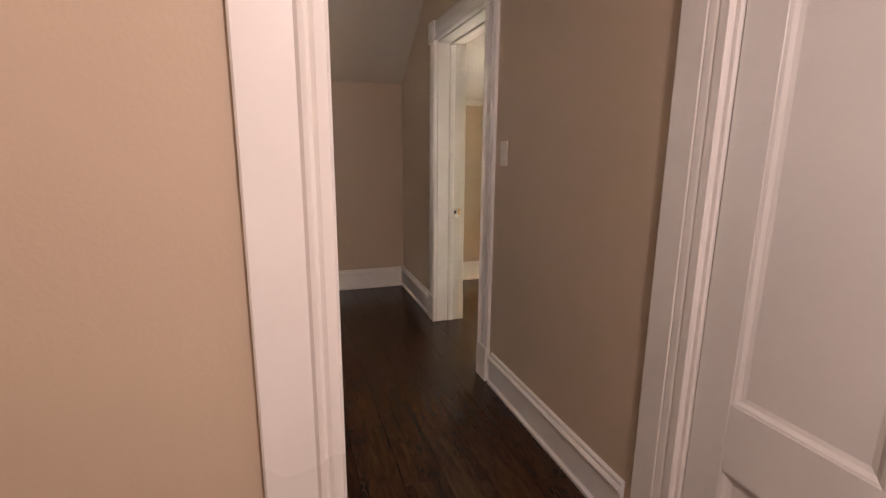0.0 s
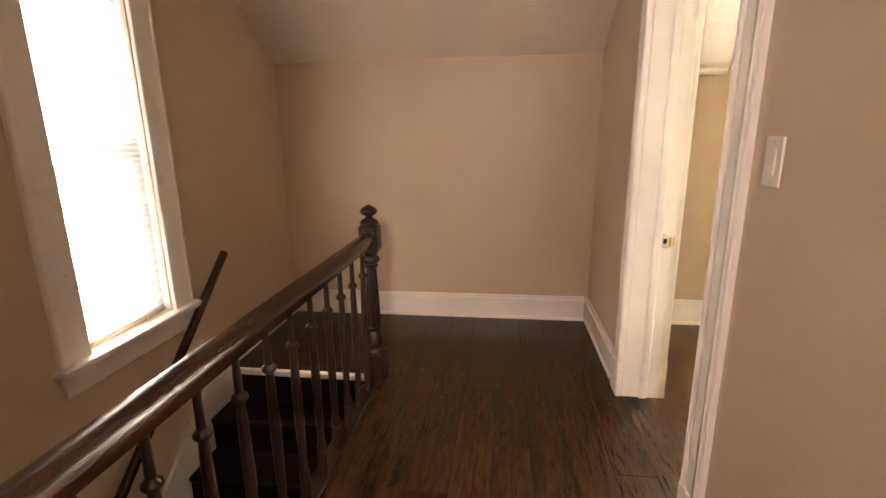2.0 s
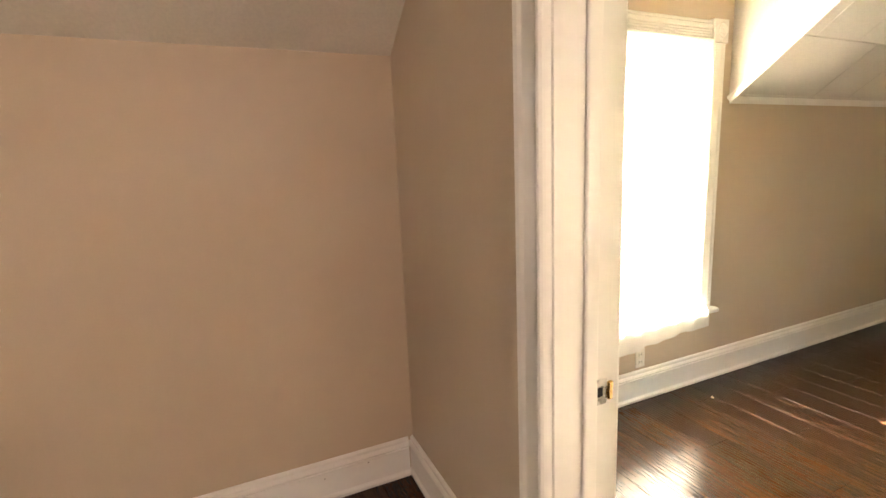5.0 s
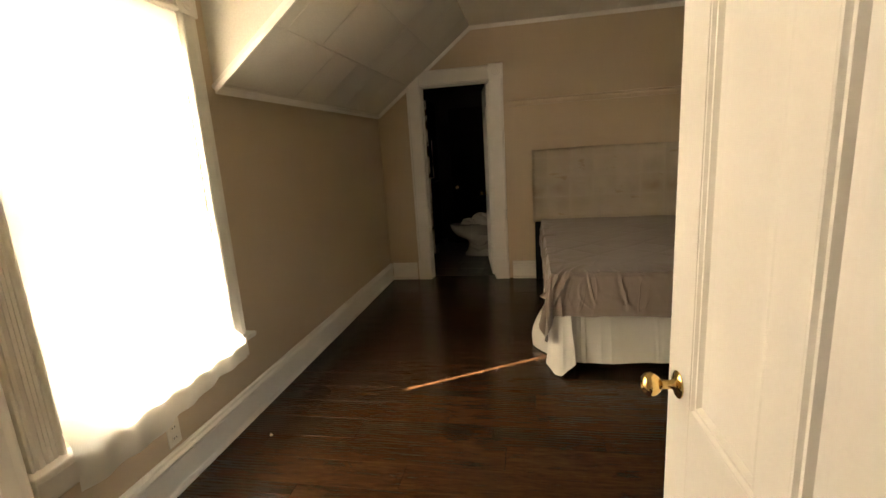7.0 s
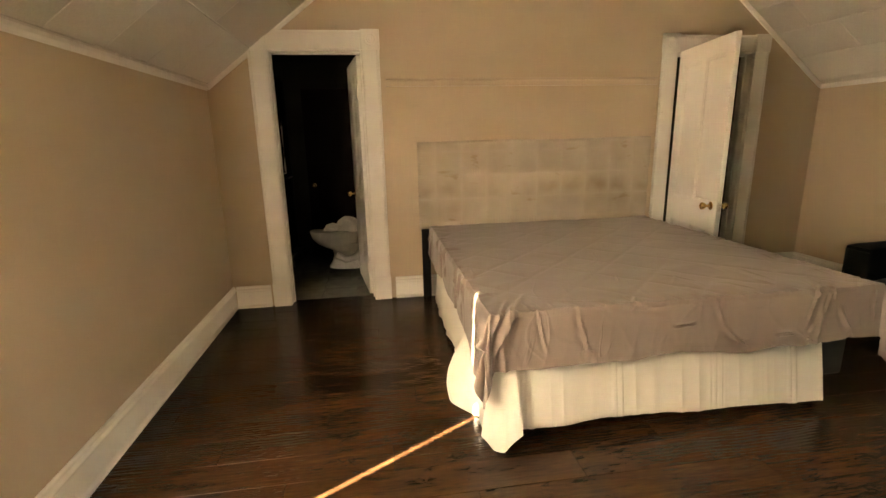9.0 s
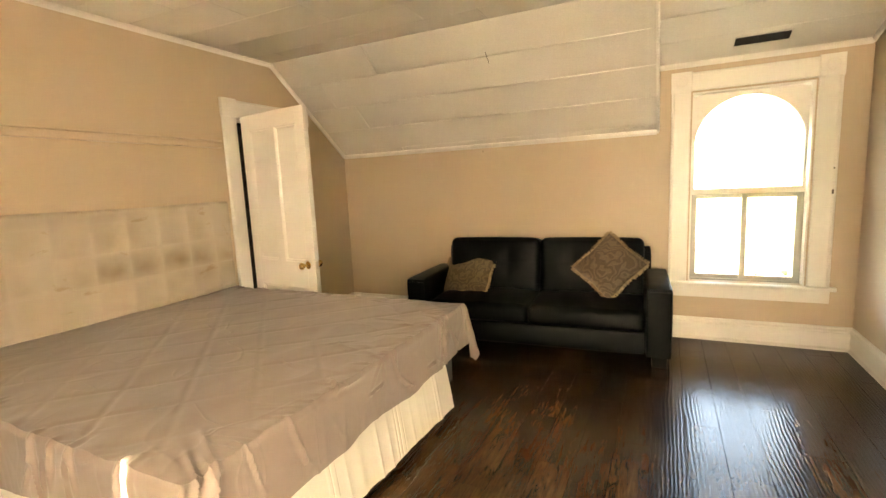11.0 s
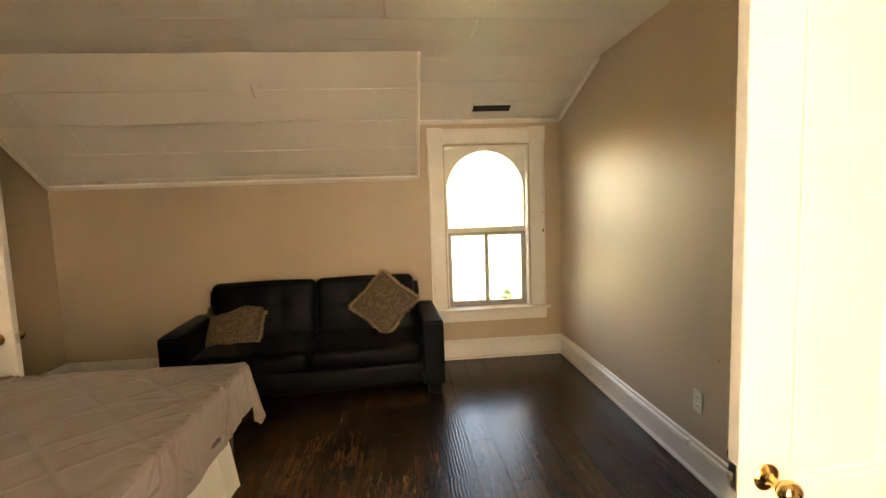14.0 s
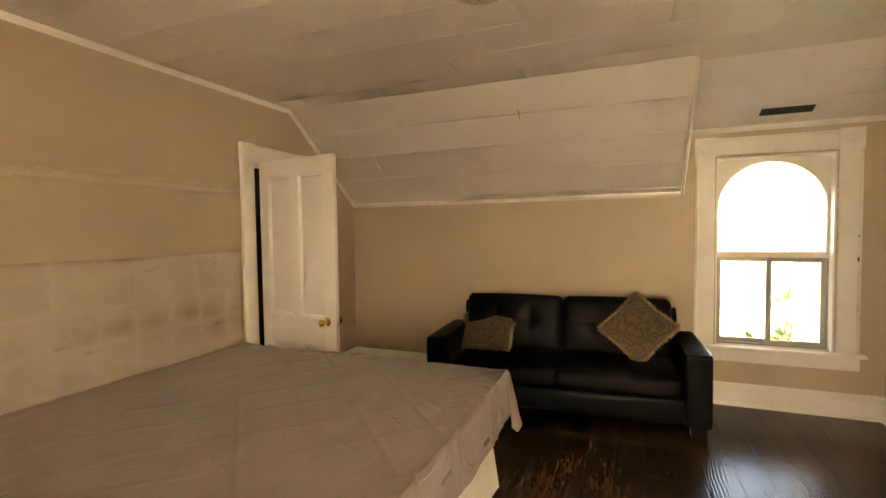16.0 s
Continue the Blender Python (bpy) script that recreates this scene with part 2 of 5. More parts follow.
def planks():
    m, nt, bs = nodes_of("hand_scraped_planks")
    oi = nt.nodes.new("ShaderNodeObjectInfo")
    broad = noise_tex(nt, coords(nt, (8, 1.9, 8), 60.0), 1.0, 4, 0.6, 0.6)
    streak = noise_tex(nt, coords(nt, (46, 5.0, 46), 37.0), 1.0, 5, 0.66, 0.7)
    grain = noise_tex(nt, coords(nt, (150, 11, 150), 13.0), 1.0, 4, 0.7, 0.5)
    c = ramp(nt, broad, ((0.28, (0.032, 0.0148, 0.0070)), (0.44, (0.041, 0.0192, 0.0090)), (0.58, (0.050, 0.0244, 0.0116)), (0.76, (0.060, 0.0302, 0.0146))))
    c = mixc(nt, 1.0, c, ramp(nt, streak, ((0.32, (0.58, 0.57, 0.56)), (0.44, (0.89, 0.88, 0.87)), (0.54, (1.04, 1.04, 1.03)), (0.68, (1.32, 1.30, 1.26)))), "MULTIPLY")
    c = mixc(nt, 1.0, c, ramp(nt, grain, ((0.34, (0.70, 0.68, 0.66)), (0.50, (1.0, 1.0, 1.0)), (0.66, (1.16, 1.15, 1.13)))), "MULTIPLY")
    # dark checks and knots, gathered in places along a plank
    place = ramp(nt, noise_tex(nt, coords(nt, (10, 4.6, 10), 91.0), 1.0, 2, 0.5, 0.4), ((0.57, (0, 0, 0)), (0.72, (1, 1, 1))))
    checks = ramp(nt, noise_tex(nt, coords(nt, (60, 20, 60), 53.0), 1.0, 3, 0.6, 1.6), ((0.44, (1, 1, 1)), (0.52, (0, 0, 0))))
    dark = mixc(nt, 1.0, place, checks, "MULTIPLY")
    c = mixc(nt, dark, c, (0.011, 0.0060, 0.0034))
    tone = ramp(nt, oi.outputs["Random"], ((0.0, (0.76, 0.75, 0.74)), (0.5, (0.98, 0.98, 0.98)), (1.0, (1.18, 1.17, 1.15))))
    c = mixc(nt, 1.0, c, tone, "MULTIPLY")
    nt.links.new(c, bs.inputs["Base Color"])
    bs.inputs["Specular IOR Level"].default_value = 0.30
    r = nt.nodes.new("ShaderNodeMapRange")
    r.inputs[3].default_value, r.inputs[4].default_value = 0.15, 0.27
    nt.links.new(streak, r.inputs[0])
    nt.links.new(r.outputs[0], bs.inputs["Roughness"])
    # scraped ridges along the plank
    w = nt.nodes.new("ShaderNodeTexWave")
    w.wave_type, w.bands_direction, w.wave_profile = "BANDS", "X", "SIN"
    w.inputs["Scale"].default_value = 17.0
    w.inputs["Distortion"].default_value = 9.0
    w.inputs["Detail"].default_value = 2.0
    w.inputs["Detail Scale"].default_value = 0.33
    w.inputs["Detail Roughness"].default_value = 0.45
    nt.links.new(coords(nt, (1.0, 0.42, 1.0), 21.0), w.inputs["Vector"])
    h = None
    for sock, k in ((w.outputs["Fac"], 1.0), (streak, 0.30), (dark, -0.6)):
        ad = nt.nodes.new("ShaderNodeMath")
        ad.operation = "MULTIPLY_ADD"
        nt.links.new(sock, ad.inputs[0])
        ad.inputs[1].default_value = k
        if h is None:
            ad.inputs[2].default_value = 0.0
        else:
            nt.links.new(h, ad.inputs[2])
        h = ad.outputs[0]
    bump(nt, bs, h, 1.0, 0.00034)
    return m


def tiles():
    m, nt, bs = nodes_of("grey_floor_tile")
    v = coords(nt)
    c = ramp(nt, noise_tex(nt, v, 3, 5, 0.6, 0.8), ((0.3, (0.14, 0.14, 0.13)), (0.7, (0.22, 0.22, 0.20))))
    nt.links.new(c, bs.inputs["Base Color"])
    bs.inputs["Roughness"].default_value = 0.25
    bump(nt, bs, noise_tex(nt, v, 40, 3), 0.08, 0.003)
    return m


def curtain_cloth(name, tint, through_share):
    """Thin white cloth that the daylight behind it shines through."""
    m, nt, bs = nodes_of(name)
    nt.nodes.remove(bs)
    v = coords(nt)
    c = ramp(nt, noise_tex(nt, v, 4, 3), ((0.3, tuple(x * 0.94 for x in tint)), (0.7, tint)))
    d = nt.nodes.new("ShaderNodeBsdfDiffuse")
    t = nt.nodes.new("ShaderNodeBsdfTranslucent")
    mx = nt.nodes.new("ShaderNodeMixShader")
    mx.inputs[0].default_value = through_share
    for s in (d, t):
        nt.links.new(c, s.inputs["Color"])
    nt.links.new(d.outputs[0], mx.inputs[1])
    nt.links.new(t.outputs[0], mx.inputs[2])
    nt.links.new(mx.outputs[0], nt.nodes["Material Output"].inputs["Surface"])
    return m


def pane_glass(name, tint=(1, 1, 1)):
    m, nt, bs = nodes_of(name)
    nt.nodes.remove(bs)
    g = nt.nodes.new("ShaderNodeBsdfGlossy")
    g.inputs["Roughness"].default_value = 0.02
    t = nt.nodes.new("ShaderNodeBsdfTransparent")
    t.inputs["Color"].default_value = (*tint, 1)
    fr = nt.nodes.new("ShaderNodeFresnel")
    fr.inputs["IOR"].default_value = 1.45
    mx = nt.nodes.new("ShaderNodeMixShader")
    nt.links.new(fr.outputs[0], mx.inputs[0])
    nt.links.new(t.outputs[0], mx.inputs[1])
    nt.links.new(g.outputs[0], mx.inputs[2])
    nt.links.new(mx.outputs[0], nt.nodes["Material Output"].inputs["Surface"])
    return m


LEATHER, SHEET, UPHOLSTERY, DAMASK, PLANK, TILE = leather(), sheet(), upholstery(), damask(), planks(), tiles()
CURTAIN = curtain_cloth("white_curtain_cloth", (0.80, 0.78, 0.73), 0.58)
BLIND = curtain_cloth("white_blind_cloth", (0.57, 0.54, 0.56), 0.36)
GLASS = pane_glass("window_glass", (0.98, 0.97, 0.93))
SHOWERGLASS = pane_glass("shower_glass", (0.80, 0.88, 0.85))

# -- mesh helpers --
ROOT = {}


def thing(name, label, category, at=None, kind="", group=""):
    """An Empty that carries the parts of one thing; at: its pose."""
    ob = new(name)
    ob.matrix_basis = at or Matrix()
    ROOT[ob.name] = ob.matrix_basis.copy()
    return tagged(ob, label, category, group, kind)


def part(name, bm, material, parent, label="", smooth=False, local=False):
    """One mesh under a thing or part. Its points are in the world, or local to the thing."""
    if parent is not None:
        root = ROOT[parent.name]
        if not local:
            bm.transform(root.inverted())
    me = bpy.data.meshes.new(name)
    bmesh.ops.recalc_face_normals(bm, faces=bm.faces[:])
    if smooth:
        for f in bm.faces:
            f.smooth = True
    bm.to_mesh(me)
    bm.free()
    me.materials.append(material)
    ob = new(name, me)
    if smooth:
        me.set_sharp_from_angle(angle=radians(42))
    if parent is not None:
        ob.parent = parent
        ROOT[ob.name] = root
    return tagged(ob, label)


def solo(name, bm, material, label, category, kind="", smooth=False, group=""):
    return tagged(part(name, bm, material, None, "", smooth), label, category, group, kind)


def box(bm, lo, hi, bev=0.0, seg=1, turn=None):
    lo, hi = Vector(lo), Vector(hi)
    r = bmesh.ops.create_cube(bm, size=1, matrix=Matrix.Translation((lo + hi) / 2) @ Matrix.Diagonal((*(hi - lo), 1)))
    vs = r["verts"]
    if bev:
        es = list({e for v in vs for e in v.link_edges})
        out = bmesh.ops.bevel(bm, geom=es, offset=bev, segments=seg, profile=0.5, affect="EDGES")
        vs = list({v for f in out["faces"] for v in f.verts} | {v for v in vs if v.is_valid})
    if turn is not None:
        bmesh.ops.transform(bm, matrix=turn, verts=vs)
    return bm


def boxed(lo, hi, bev=0.0, seg=1):
    return box(bmesh.new(), lo, hi, bev, seg)


def extrude(bm, pts, a, b):
    """A solid whose outline is the loop pts, swept by the vector b - a."""
    va = [bm.verts.new(Vector(p) + Vector(a)) for p in pts]
    vb = [bm.verts.new(Vector(p) + Vector(b)) for p in pts]
    n = len(pts)
    bm.faces.new(va)
    bm.faces.new(vb[::-1])
    for i in range(n):
        bm.faces.new((va[i], vb[i], vb[(i + 1) % n], va[(i + 1) % n]))
    return bm


def run(bm, prof, p, q, out):
    """A moulding with the outline prof (distance from the wall, height), from p to q; out: the way off the wall."""
    p, q, out = Vector(p), Vector(q), Vector(out)
    return extrude(bm, [out * d + Vector((0, 0, h)) for d, h in prof], p, q)


def lathe(bm, prof, at, seg=16, axis=None):
    """A turned solid from (radius, height) pairs; axis: a rotation put before the place."""
    m = Matrix.Translation(at) @ (axis or Matrix())
    rings = []
    for r, h in prof:
        rings.append([bm.verts.new(m @ Vector((r * math.cos(2 * math.pi * i / seg), r * math.sin(2 * math.pi * i / seg), h))) for i in range(seg)])
    for a, b in zip(rings, rings[1:]):
        for i in range(seg):
            bm.faces.new((a[i], a[(i + 1) % seg], b[(i + 1) % seg], b[i]))
    bm.faces.new(rings[0][::-1])
    bm.faces.new(rings[-1])
    return bm


def grid(bm, nu, nv, fn, close_u=False):
    vs = [[bm.verts.new(fn(i / nu, j / nv)) for j in range(nv + 1)] for i in range(nu if close_u else nu + 1)]
    for i in range(nu):
        for j in range(nv):
            a, b = vs[i], vs[(i + 1) % len(vs)]
            bm.faces.new((a[j], b[j], b[j + 1], a[j + 1]))
    return bm


def cushion(bm, lo, hi, r, puff=(0, 0, 0), n=12, shape=None):
    """A box with round edges that bulges on its faces."""
    lo, hi = Vector(lo), Vector(hi)
    mid, half = (lo + hi) / 2, (hi - lo) / 2
    seen = {}

    def vert(p):
        key = tuple(round(c, 5) for c in p)
        if key not in seen:
            q = Vector(p[i] * half[i] for i in range(3))
            core = Vector(max(-half[i] + r, min(half[i] - r, q[i])) for i in range(3))
            d = q - core
            q = core + d.normalized() * r if d.length > 1e-6 else q
            for i in range(3):
                j, k = (i + 1) % 3, (i + 2) % 3
                q[i] += p[i] * puff[i] * (1 - p[j] ** 2) * (1 - p[k] ** 2)
            if shape:
                q = shape(q, p)
            seen[key] = bm.verts.new(mid + q)
        return seen[key]

    for ax in range(3):
        for sg in (-1, 1):
            for i in range(n):
                for j in range(n):
                    quad = []
                    for a, b in ((i, j), (i + 1, j), (i + 1, j + 1), (i, j + 1)):
                        p = [0.0, 0.0, 0.0]
                        p[ax], p[(ax + 1) % 3], p[(ax + 2) % 3] = sg, 2 * a / n - 1, 2 * b / n - 1
                        quad.append(vert(p))
                    if len(set(quad)) > 2:
                        bm.faces.new(list(dict.fromkeys(quad)))
    return bm


def pipe(bm, pts, r, seg=10):
    """A round rod through the points."""
    pts = [Vector(p) for p in pts]
    rings = []
    for i, p in enumerate(pts):
        d = (pts[min(i + 1, len(pts) - 1)] - pts[max(i - 1, 0)]).normalized()
        q = d.to_track_quat("Z", "Y").to_matrix()
        rings.append([bm.verts.new(p + q @ Vector((r * math.cos(2 * math.pi * k / seg), r * math.sin(2 * math.pi * k / seg), 0))) for k in range(seg)])
    for a, b in zip(rings, rings[1:]):
        for k in range(seg):
            bm.faces.new((a[k], a[(k + 1) % seg], b[(k + 1) % seg], b[k]))
    bm.faces.new(rings[0][::-1])
    bm.faces.new(rings[-1])
    return bm


def arc(n, a0, a1):
    return [a0 + (a1 - a0) * i / n for i in range(n + 1)]


# -- walls, floors, ceilings --


def wall(name, axis, t0, t1, a0, a1, z0, z1, holes=(), mat=None, label="", arch=None):
    """A wall from t0 to t1 thick across axis, a0 to a1 long, with openings (a, b, za, zb)."""
    bm = bmesh.new()
    cuts = sorted({a0, a1, *[h[0] for h in holes], *[h[1] for h in holes]})
    for p, q in zip(cuts, cuts[1:]):
        zs = [(z0, z1)]
        for a, b, za, zb in holes:
            if a <= p and q <= b:
                zs = [s for u, v in zs for s in ((u, min(v, za)), (max(u, zb), v)) if s[1] - s[0] > 1e-4]
        for u, v in zs:
            if axis == "x":
                box(bm, (t0, p, u), (t1, q, v))
            else:
                box(bm, (p, t0, u), (q, t1, v))
    bmesh.ops.remove_doubles(bm, verts=bm.verts[:], dist=1e-5)
    return solo(name, bm, mat or WALL, label or "smooth beige painted plaster wall", "wall", "structure")


DOOR_Y0, DOOR_Y1, DOOR_H = -1.955, -1.05, 2.05
N_WIN = (1.00, 1.91, 0.49, 2.06)
W_WIN = (-1.86, -1.35, 0.52, 2.14)
S_WIN = (0.50, 1.285, 0.49, 2.005)
BATH = (-1.175, -0.445, 2.03)
CLOSET = (-4.54, -3.79, 2.02)
BX0, BX1, BY0, BY1 = 0.19, 4.71, -5.245, 0.0

wall("wall_north", "y", 0.0, 0.16, -2.46, 4.87, -2.7, 2.9, [N_WIN])
wall("wall_west", "x", -2.46, -2.30, -7.2, 0.0, -2.7, 2.9, [W_WIN])
wall("wall_landing", "x", 0.0, 0.095, -7.2, 0.0, -0.3, 2.9, [(DOOR_Y0, DOOR_Y1, -0.3, DOOR_H), (-4.40, -3.395, 0.0, 2.03)])
wall("wall_bedroom_west", "x", 0.095, BX0, -7.2, 0.0, -0.3, 2.9, [(DOOR_Y0, DOOR_Y1, -0.3, DOOR_H)])
wall("wall_east", "x", BX1, BX1 + 0.14, BY0 - 0.16, 0.0, -0.3, 2.9, [(BATH[0], BATH[1], -0.3, BATH[2]), (CLOSET[0], CLOSET[1], -0.3, CLOSET[2])])
wall("wall_south", "y", BY0 - 0.16, BY0, BX0, BX1, -0.3, 2.9, [S_WIN])
wall("wall_stub", "y", -3.555, -3.325, -2.30, -1.055, 0.0, 2.9)
wall("wall_lobby_end", "y", -7.34, -7.2, -2.46, 0.19, -0.3, 2.9)
wall("wall_stairwell", "x", -1.30, -1.22, -3.33, -1.0, -2.7, -0.06, label="plain stairwell wall below the landing floor")
wall("wall_stairwell_end", "y", -3.40, -3.33, -2.30, -1.22, -2.7, 0.0, label="plain stairwell end wall")
# dark rooms beyond the open doors; their darkness is painted into walls and ceiling
wall("wall_bath_north", "y", 0.10, 0.18, 4.87, 7.3, -0.1, 2.6, mat=UNLITWALL, label="grey bathroom wall darkened to near black as if unlit")
wall("wall_bath_east", "x", 7.2, 7.3, -2.5, 0.10, -0.1, 2.6, mat=UNLITWALL, label="grey bathroom wall darkened to near black as if unlit")
wall("wall_bath_south", "y", -2.6, -2.5, 4.85, 7.3, -0.1, 2.6, mat=UNLITWALL, label="grey bathroom wall darkened to near black as if unlit")
wall("wall_closet_end", "x", 6.2, 6.3, -5.6, -2.6, -0.1, 2.6, mat=UNLITWALL, label="closet wall darkened to near black as if unlit")
wall("wall_closet_side", "y", -5.6, -5.5, 4.85, 6.3, -0.1, 2.6, mat=UNLITWALL, label="closet wall darkened to near black as if unlit")
solo("ceiling_bath", boxed((4.86, -5.6, 2.5), (7.3, 0.18, 2.6)), UNLITWALL, "plain ceiling over bathroom and closet, darkened to near black as if unlit", "ceiling", "structure")
solo("floor_closet", boxed((4.83, -5.6, -0.1), (6.3, -2.6, -0.002)), STEPWOOD, "dark closet floor", "floor", "structure")
solo("floor_stairwell", boxed((-2.3, -3.33, -2.75), (-1.2, 0.0, -2.7)), STEPWOOD, "dark lower floor at the stair foot", "floor", "structure")


def chamfered(bm, o, u, v, n, lu, lv, t, c):
    """A flat piece: corner o, sides u*lu and v*lv, thick t along n, top edges cut by c."""
    o, u, v, n = Vector(o), Vector(u), Vector(v), Vector(n)
    q = []
    for h, k in ((0, 0), (t - c, 0), (t, c)):
        q.append([bm.verts.new(o + n * h + u * a + v * b) for a, b in ((k, k), (lu - k, k), (lu - k, lv - k), (k, lv - k))])
    for a, b in zip(q, q[1:]):
        for i in range(4):
            bm.faces.new((a[i], a[(i + 1) % 4], b[(i + 1) % 4], b[i]))
    bm.faces.new(q[2])
    bm.faces.new(q[0][::-1])


SEAM = random.Random(4)


def boarded(bm, o, v, n, x0, x1, width, pitch=0.30, lengths=(2.4, 1.8, 1.5, 2.4)):
    """Ceiling boards along x on the plane through o that runs down v for width metres and faces n."""
    o, v, n = Vector(o), Vector(v).normalized(), Vector(n).normalized()
    a = 0.0
    while a < width - 0.004:
        lv = min(pitch, width - a)
        x = x0 - SEAM.uniform(0.0, 1.1)
        while x < x1:
            ln = SEAM.choice(lengths)
            p, q = max(x, x0), min(x + ln, x1)
            if q - p > 0.02:
                lift = SEAM.uniform(0, 0.0004)
                chamfered(bm, Vector((p, o.y, o.z)) + v * (a + 0.0012) - n * (0.012 - lift), (1, 0, 0), v, n, q - p - 0.0012, lv - 0.0020, 0.012, 0.0026)
            x += ln
        a += pitch
    ex = v * width
    quad = [Vector((x0, o.y, o.z)), Vector((x0, o.y, o.z)) + ex]
    back = [p - n * 0.006 for p in quad] + [p - n * 0.06 for p in quad[::-1]]
    extrude(bm, back, (0, 0, 0), (x1 - x0, 0, 0))


KN, KS, FLAT = 1.76, 1.737, 2.525
NB, SB = -1.0, -4.25
cb = bmesh.new()
boarded(cb, (0, NB, FLAT), (0, -1, 0), (0, 0, -1), 0.1, 4.80, NB - SB, 0.335)


def slope(bm, x0, x1, y0, z0, y1, z1, pitch=0.30, lengths=(2.4, 1.8, 1.5, 2.4)):
    """A boarded slope from the high edge (y0, z0) to the low edge (y1, z1), run a little into the wall."""
    d = Vector((0, y1 - y0, z1 - z0))
    n = Vector((0, d.z, -d.y)) if d.y > 0 else Vector((0, -d.z, d.y))
    boarded(bm, (0, y0, z0), d, n, x0, x1, d.length * 1.03, pitch, lengths)


DL, DR, DS = 0.78, 2.105, 1.54
slope(cb, 0.1, DL, NB, FLAT, 0.0, KN)
slope(cb, DR, 4.80, NB, FLAT, 0.0, KN, 0.41, (0.41, 0.41, 0.82))
slope(cb, DL, DR, NB, FLAT, 0.0, 2.36)
slope(cb, DS, 4.80, SB, FLAT, BY0, KS, 0.30, (3.6, 2.9))
slope(cb, 0.1, DS, SB - 0.12, FLAT, BY0, 2.235)
boarded(cb, (0, SB + 0.01, FLAT), (0, -1, 0), (0, 0, -1), 0.1, DS, 0.14, 0.335)
for x0, x1, ya, lo_z, hi_z, yb in ((DL - 0.03, DL + 0.004, NB, KN, 2.36, 0.02), (DR - 0.004, DR + 0.03, NB, KN, 2.36, 0.02), (DS - 0.004, DS + 0.03, SB, KS, 2.235, BY0 - 0.02)):
    extrude(cb, [(x0, ya, FLAT - 0.003), (x0, yb, lo_z - 0.003), (x0, yb, hi_z + 0.03), (x0, ya, FLAT + 0.03)], (0, 0, 0), (x1 - x0, 0, 0))
solo("ceiling", cb, CEIL, "white painted board ceiling sloping down to both knee walls", "ceiling", "structure")

hc = bmesh.new()
HK = 1.885
extrude(hc, [(-2.36, 0.05, HK - 0.036), (-2.36, -0.10, HK + 0.072), (-2.36, -0.85, HK + 0.61), (-2.36, -0.98, 2.54), (-2.36, -7.25, 2.54), (-2.36, -7.25, 2.64), (-2.36, 0.05, 2.64)], (0, 0, 0), (2.42, 0, 0))
solo("ceiling_landing", hc, PLASTER, "plain plaster landing ceiling sloping to the end wall", "ceiling", "structure")
solo("roof", boxed((-2.6, -7.4, 2.95), (7.4, 0.3, 3.05)), BARK, "flat closing roof above the rooms", "roof", "structure")

# subfloor, then planks last in the file
sf = bmesh.new()
box(sf, (-1.36, -7.2, -0.06), (BX1 + 0.10, 0.0, -0.013))
box(sf, (-2.30, -0.96, -0.06), (-1.36, 0.0, -0.013))
box(sf, (-2.30, -7.2, -0.06), (-1.36, -3.33, -0.013))
box(sf, (0.0, BY0, -0.06), (0.19, -5.0, -0.014))
FLOOR = solo("floor", sf, STEPWOOD, "dark hand-scraped wooden plank floor through landing and bedroom", "floor", "structure")

# -- mouldings --
BB = [(0, 0), (0.026, 0), (0.026, 0.014), (0.018, 0.024), (0.016, 0.028), (0.016, 0.136), (0.010, 0.139), (0.010, 0.143), (0.024, 0.147), (0.026, 0.155), (0.020, 0.163), (0.014, 0.168), (0.013, 0.180), (0.006, 0.187), (0, 0.187)]


def baseboard(name, p, q, out):
    return solo(name, run(bmesh.new(), BB, p, q, out), TRIM, "tall white painted baseboard with a moulded cap", "baseboard", "structure")


for i, (p, q, out) in enumerate((
        ((-2.30, 0, 0), (-0.026, 0, 0), (0, -1, 0)),
        ((0, -0.90, 0), (0, 0, 0), (-1, 0, 0)),
        ((0, -3.20, 0), (0, -2.10, 0), (-1, 0, 0)),
        ((0.19, 0, 0), (4.71, 0, 0), (0, -1, 0)),
        ((4.71, -0.30, 0), (4.71, -0.026, 0), (-1, 0, 0)),
        ((4.71, -3.63, 0), (4.71, -1.34, 0), (-1, 0, 0)),
        ((4.71, BY0 + 0.026, 0), (4.71, -4.70, 0), (-1, 0, 0)),
        ((0.19, BY0, 0), (4.71, BY0, 0), (0, 1, 0)),
        ((0.19, BY0 + 0.026, 0), (0.19, -2.10, 0), (1, 0, 0)),
        ((0.19, -0.90, 0), (0.19, -0.026, 0), (1, 0, 0)))):
    baseboard("baseboard_%d" % (i + 1), p, q, out)

CROWN = [(0, -0.030), (0.006, -0.032), (0.012, -0.022), (0.020, -0.012), (0.022, 0.006), (0, 0.012)]
for i, (p, q, out) in enumerate((
        ((DR, 0, KN), (4.70, 0, KN), (0, -1, 0)),
        ((0.19, 0, KN), (DL, 0, KN), (0, -1, 0)),
        ((DL, 0, 2.355), (DR, 0, 2.355), (0, -1, 0)),
        ((DS, BY0, KS), (4.70, BY0, KS), (0, 1, 0)),
        ((0.20, BY0, 2.232), (DS, BY0, 2.232), (0, 1, 0)),
        ((4.71, SB, FLAT - 0.004), (4.71, NB, FLAT - 0.004), (-1, 0, 0)))):
    solo("trim_%d" % (i + 1), run(bmesh.new(), CROWN, p, q, out), TRIM, "narrow white painted moulding along the ceiling edge", "trim", "structure")
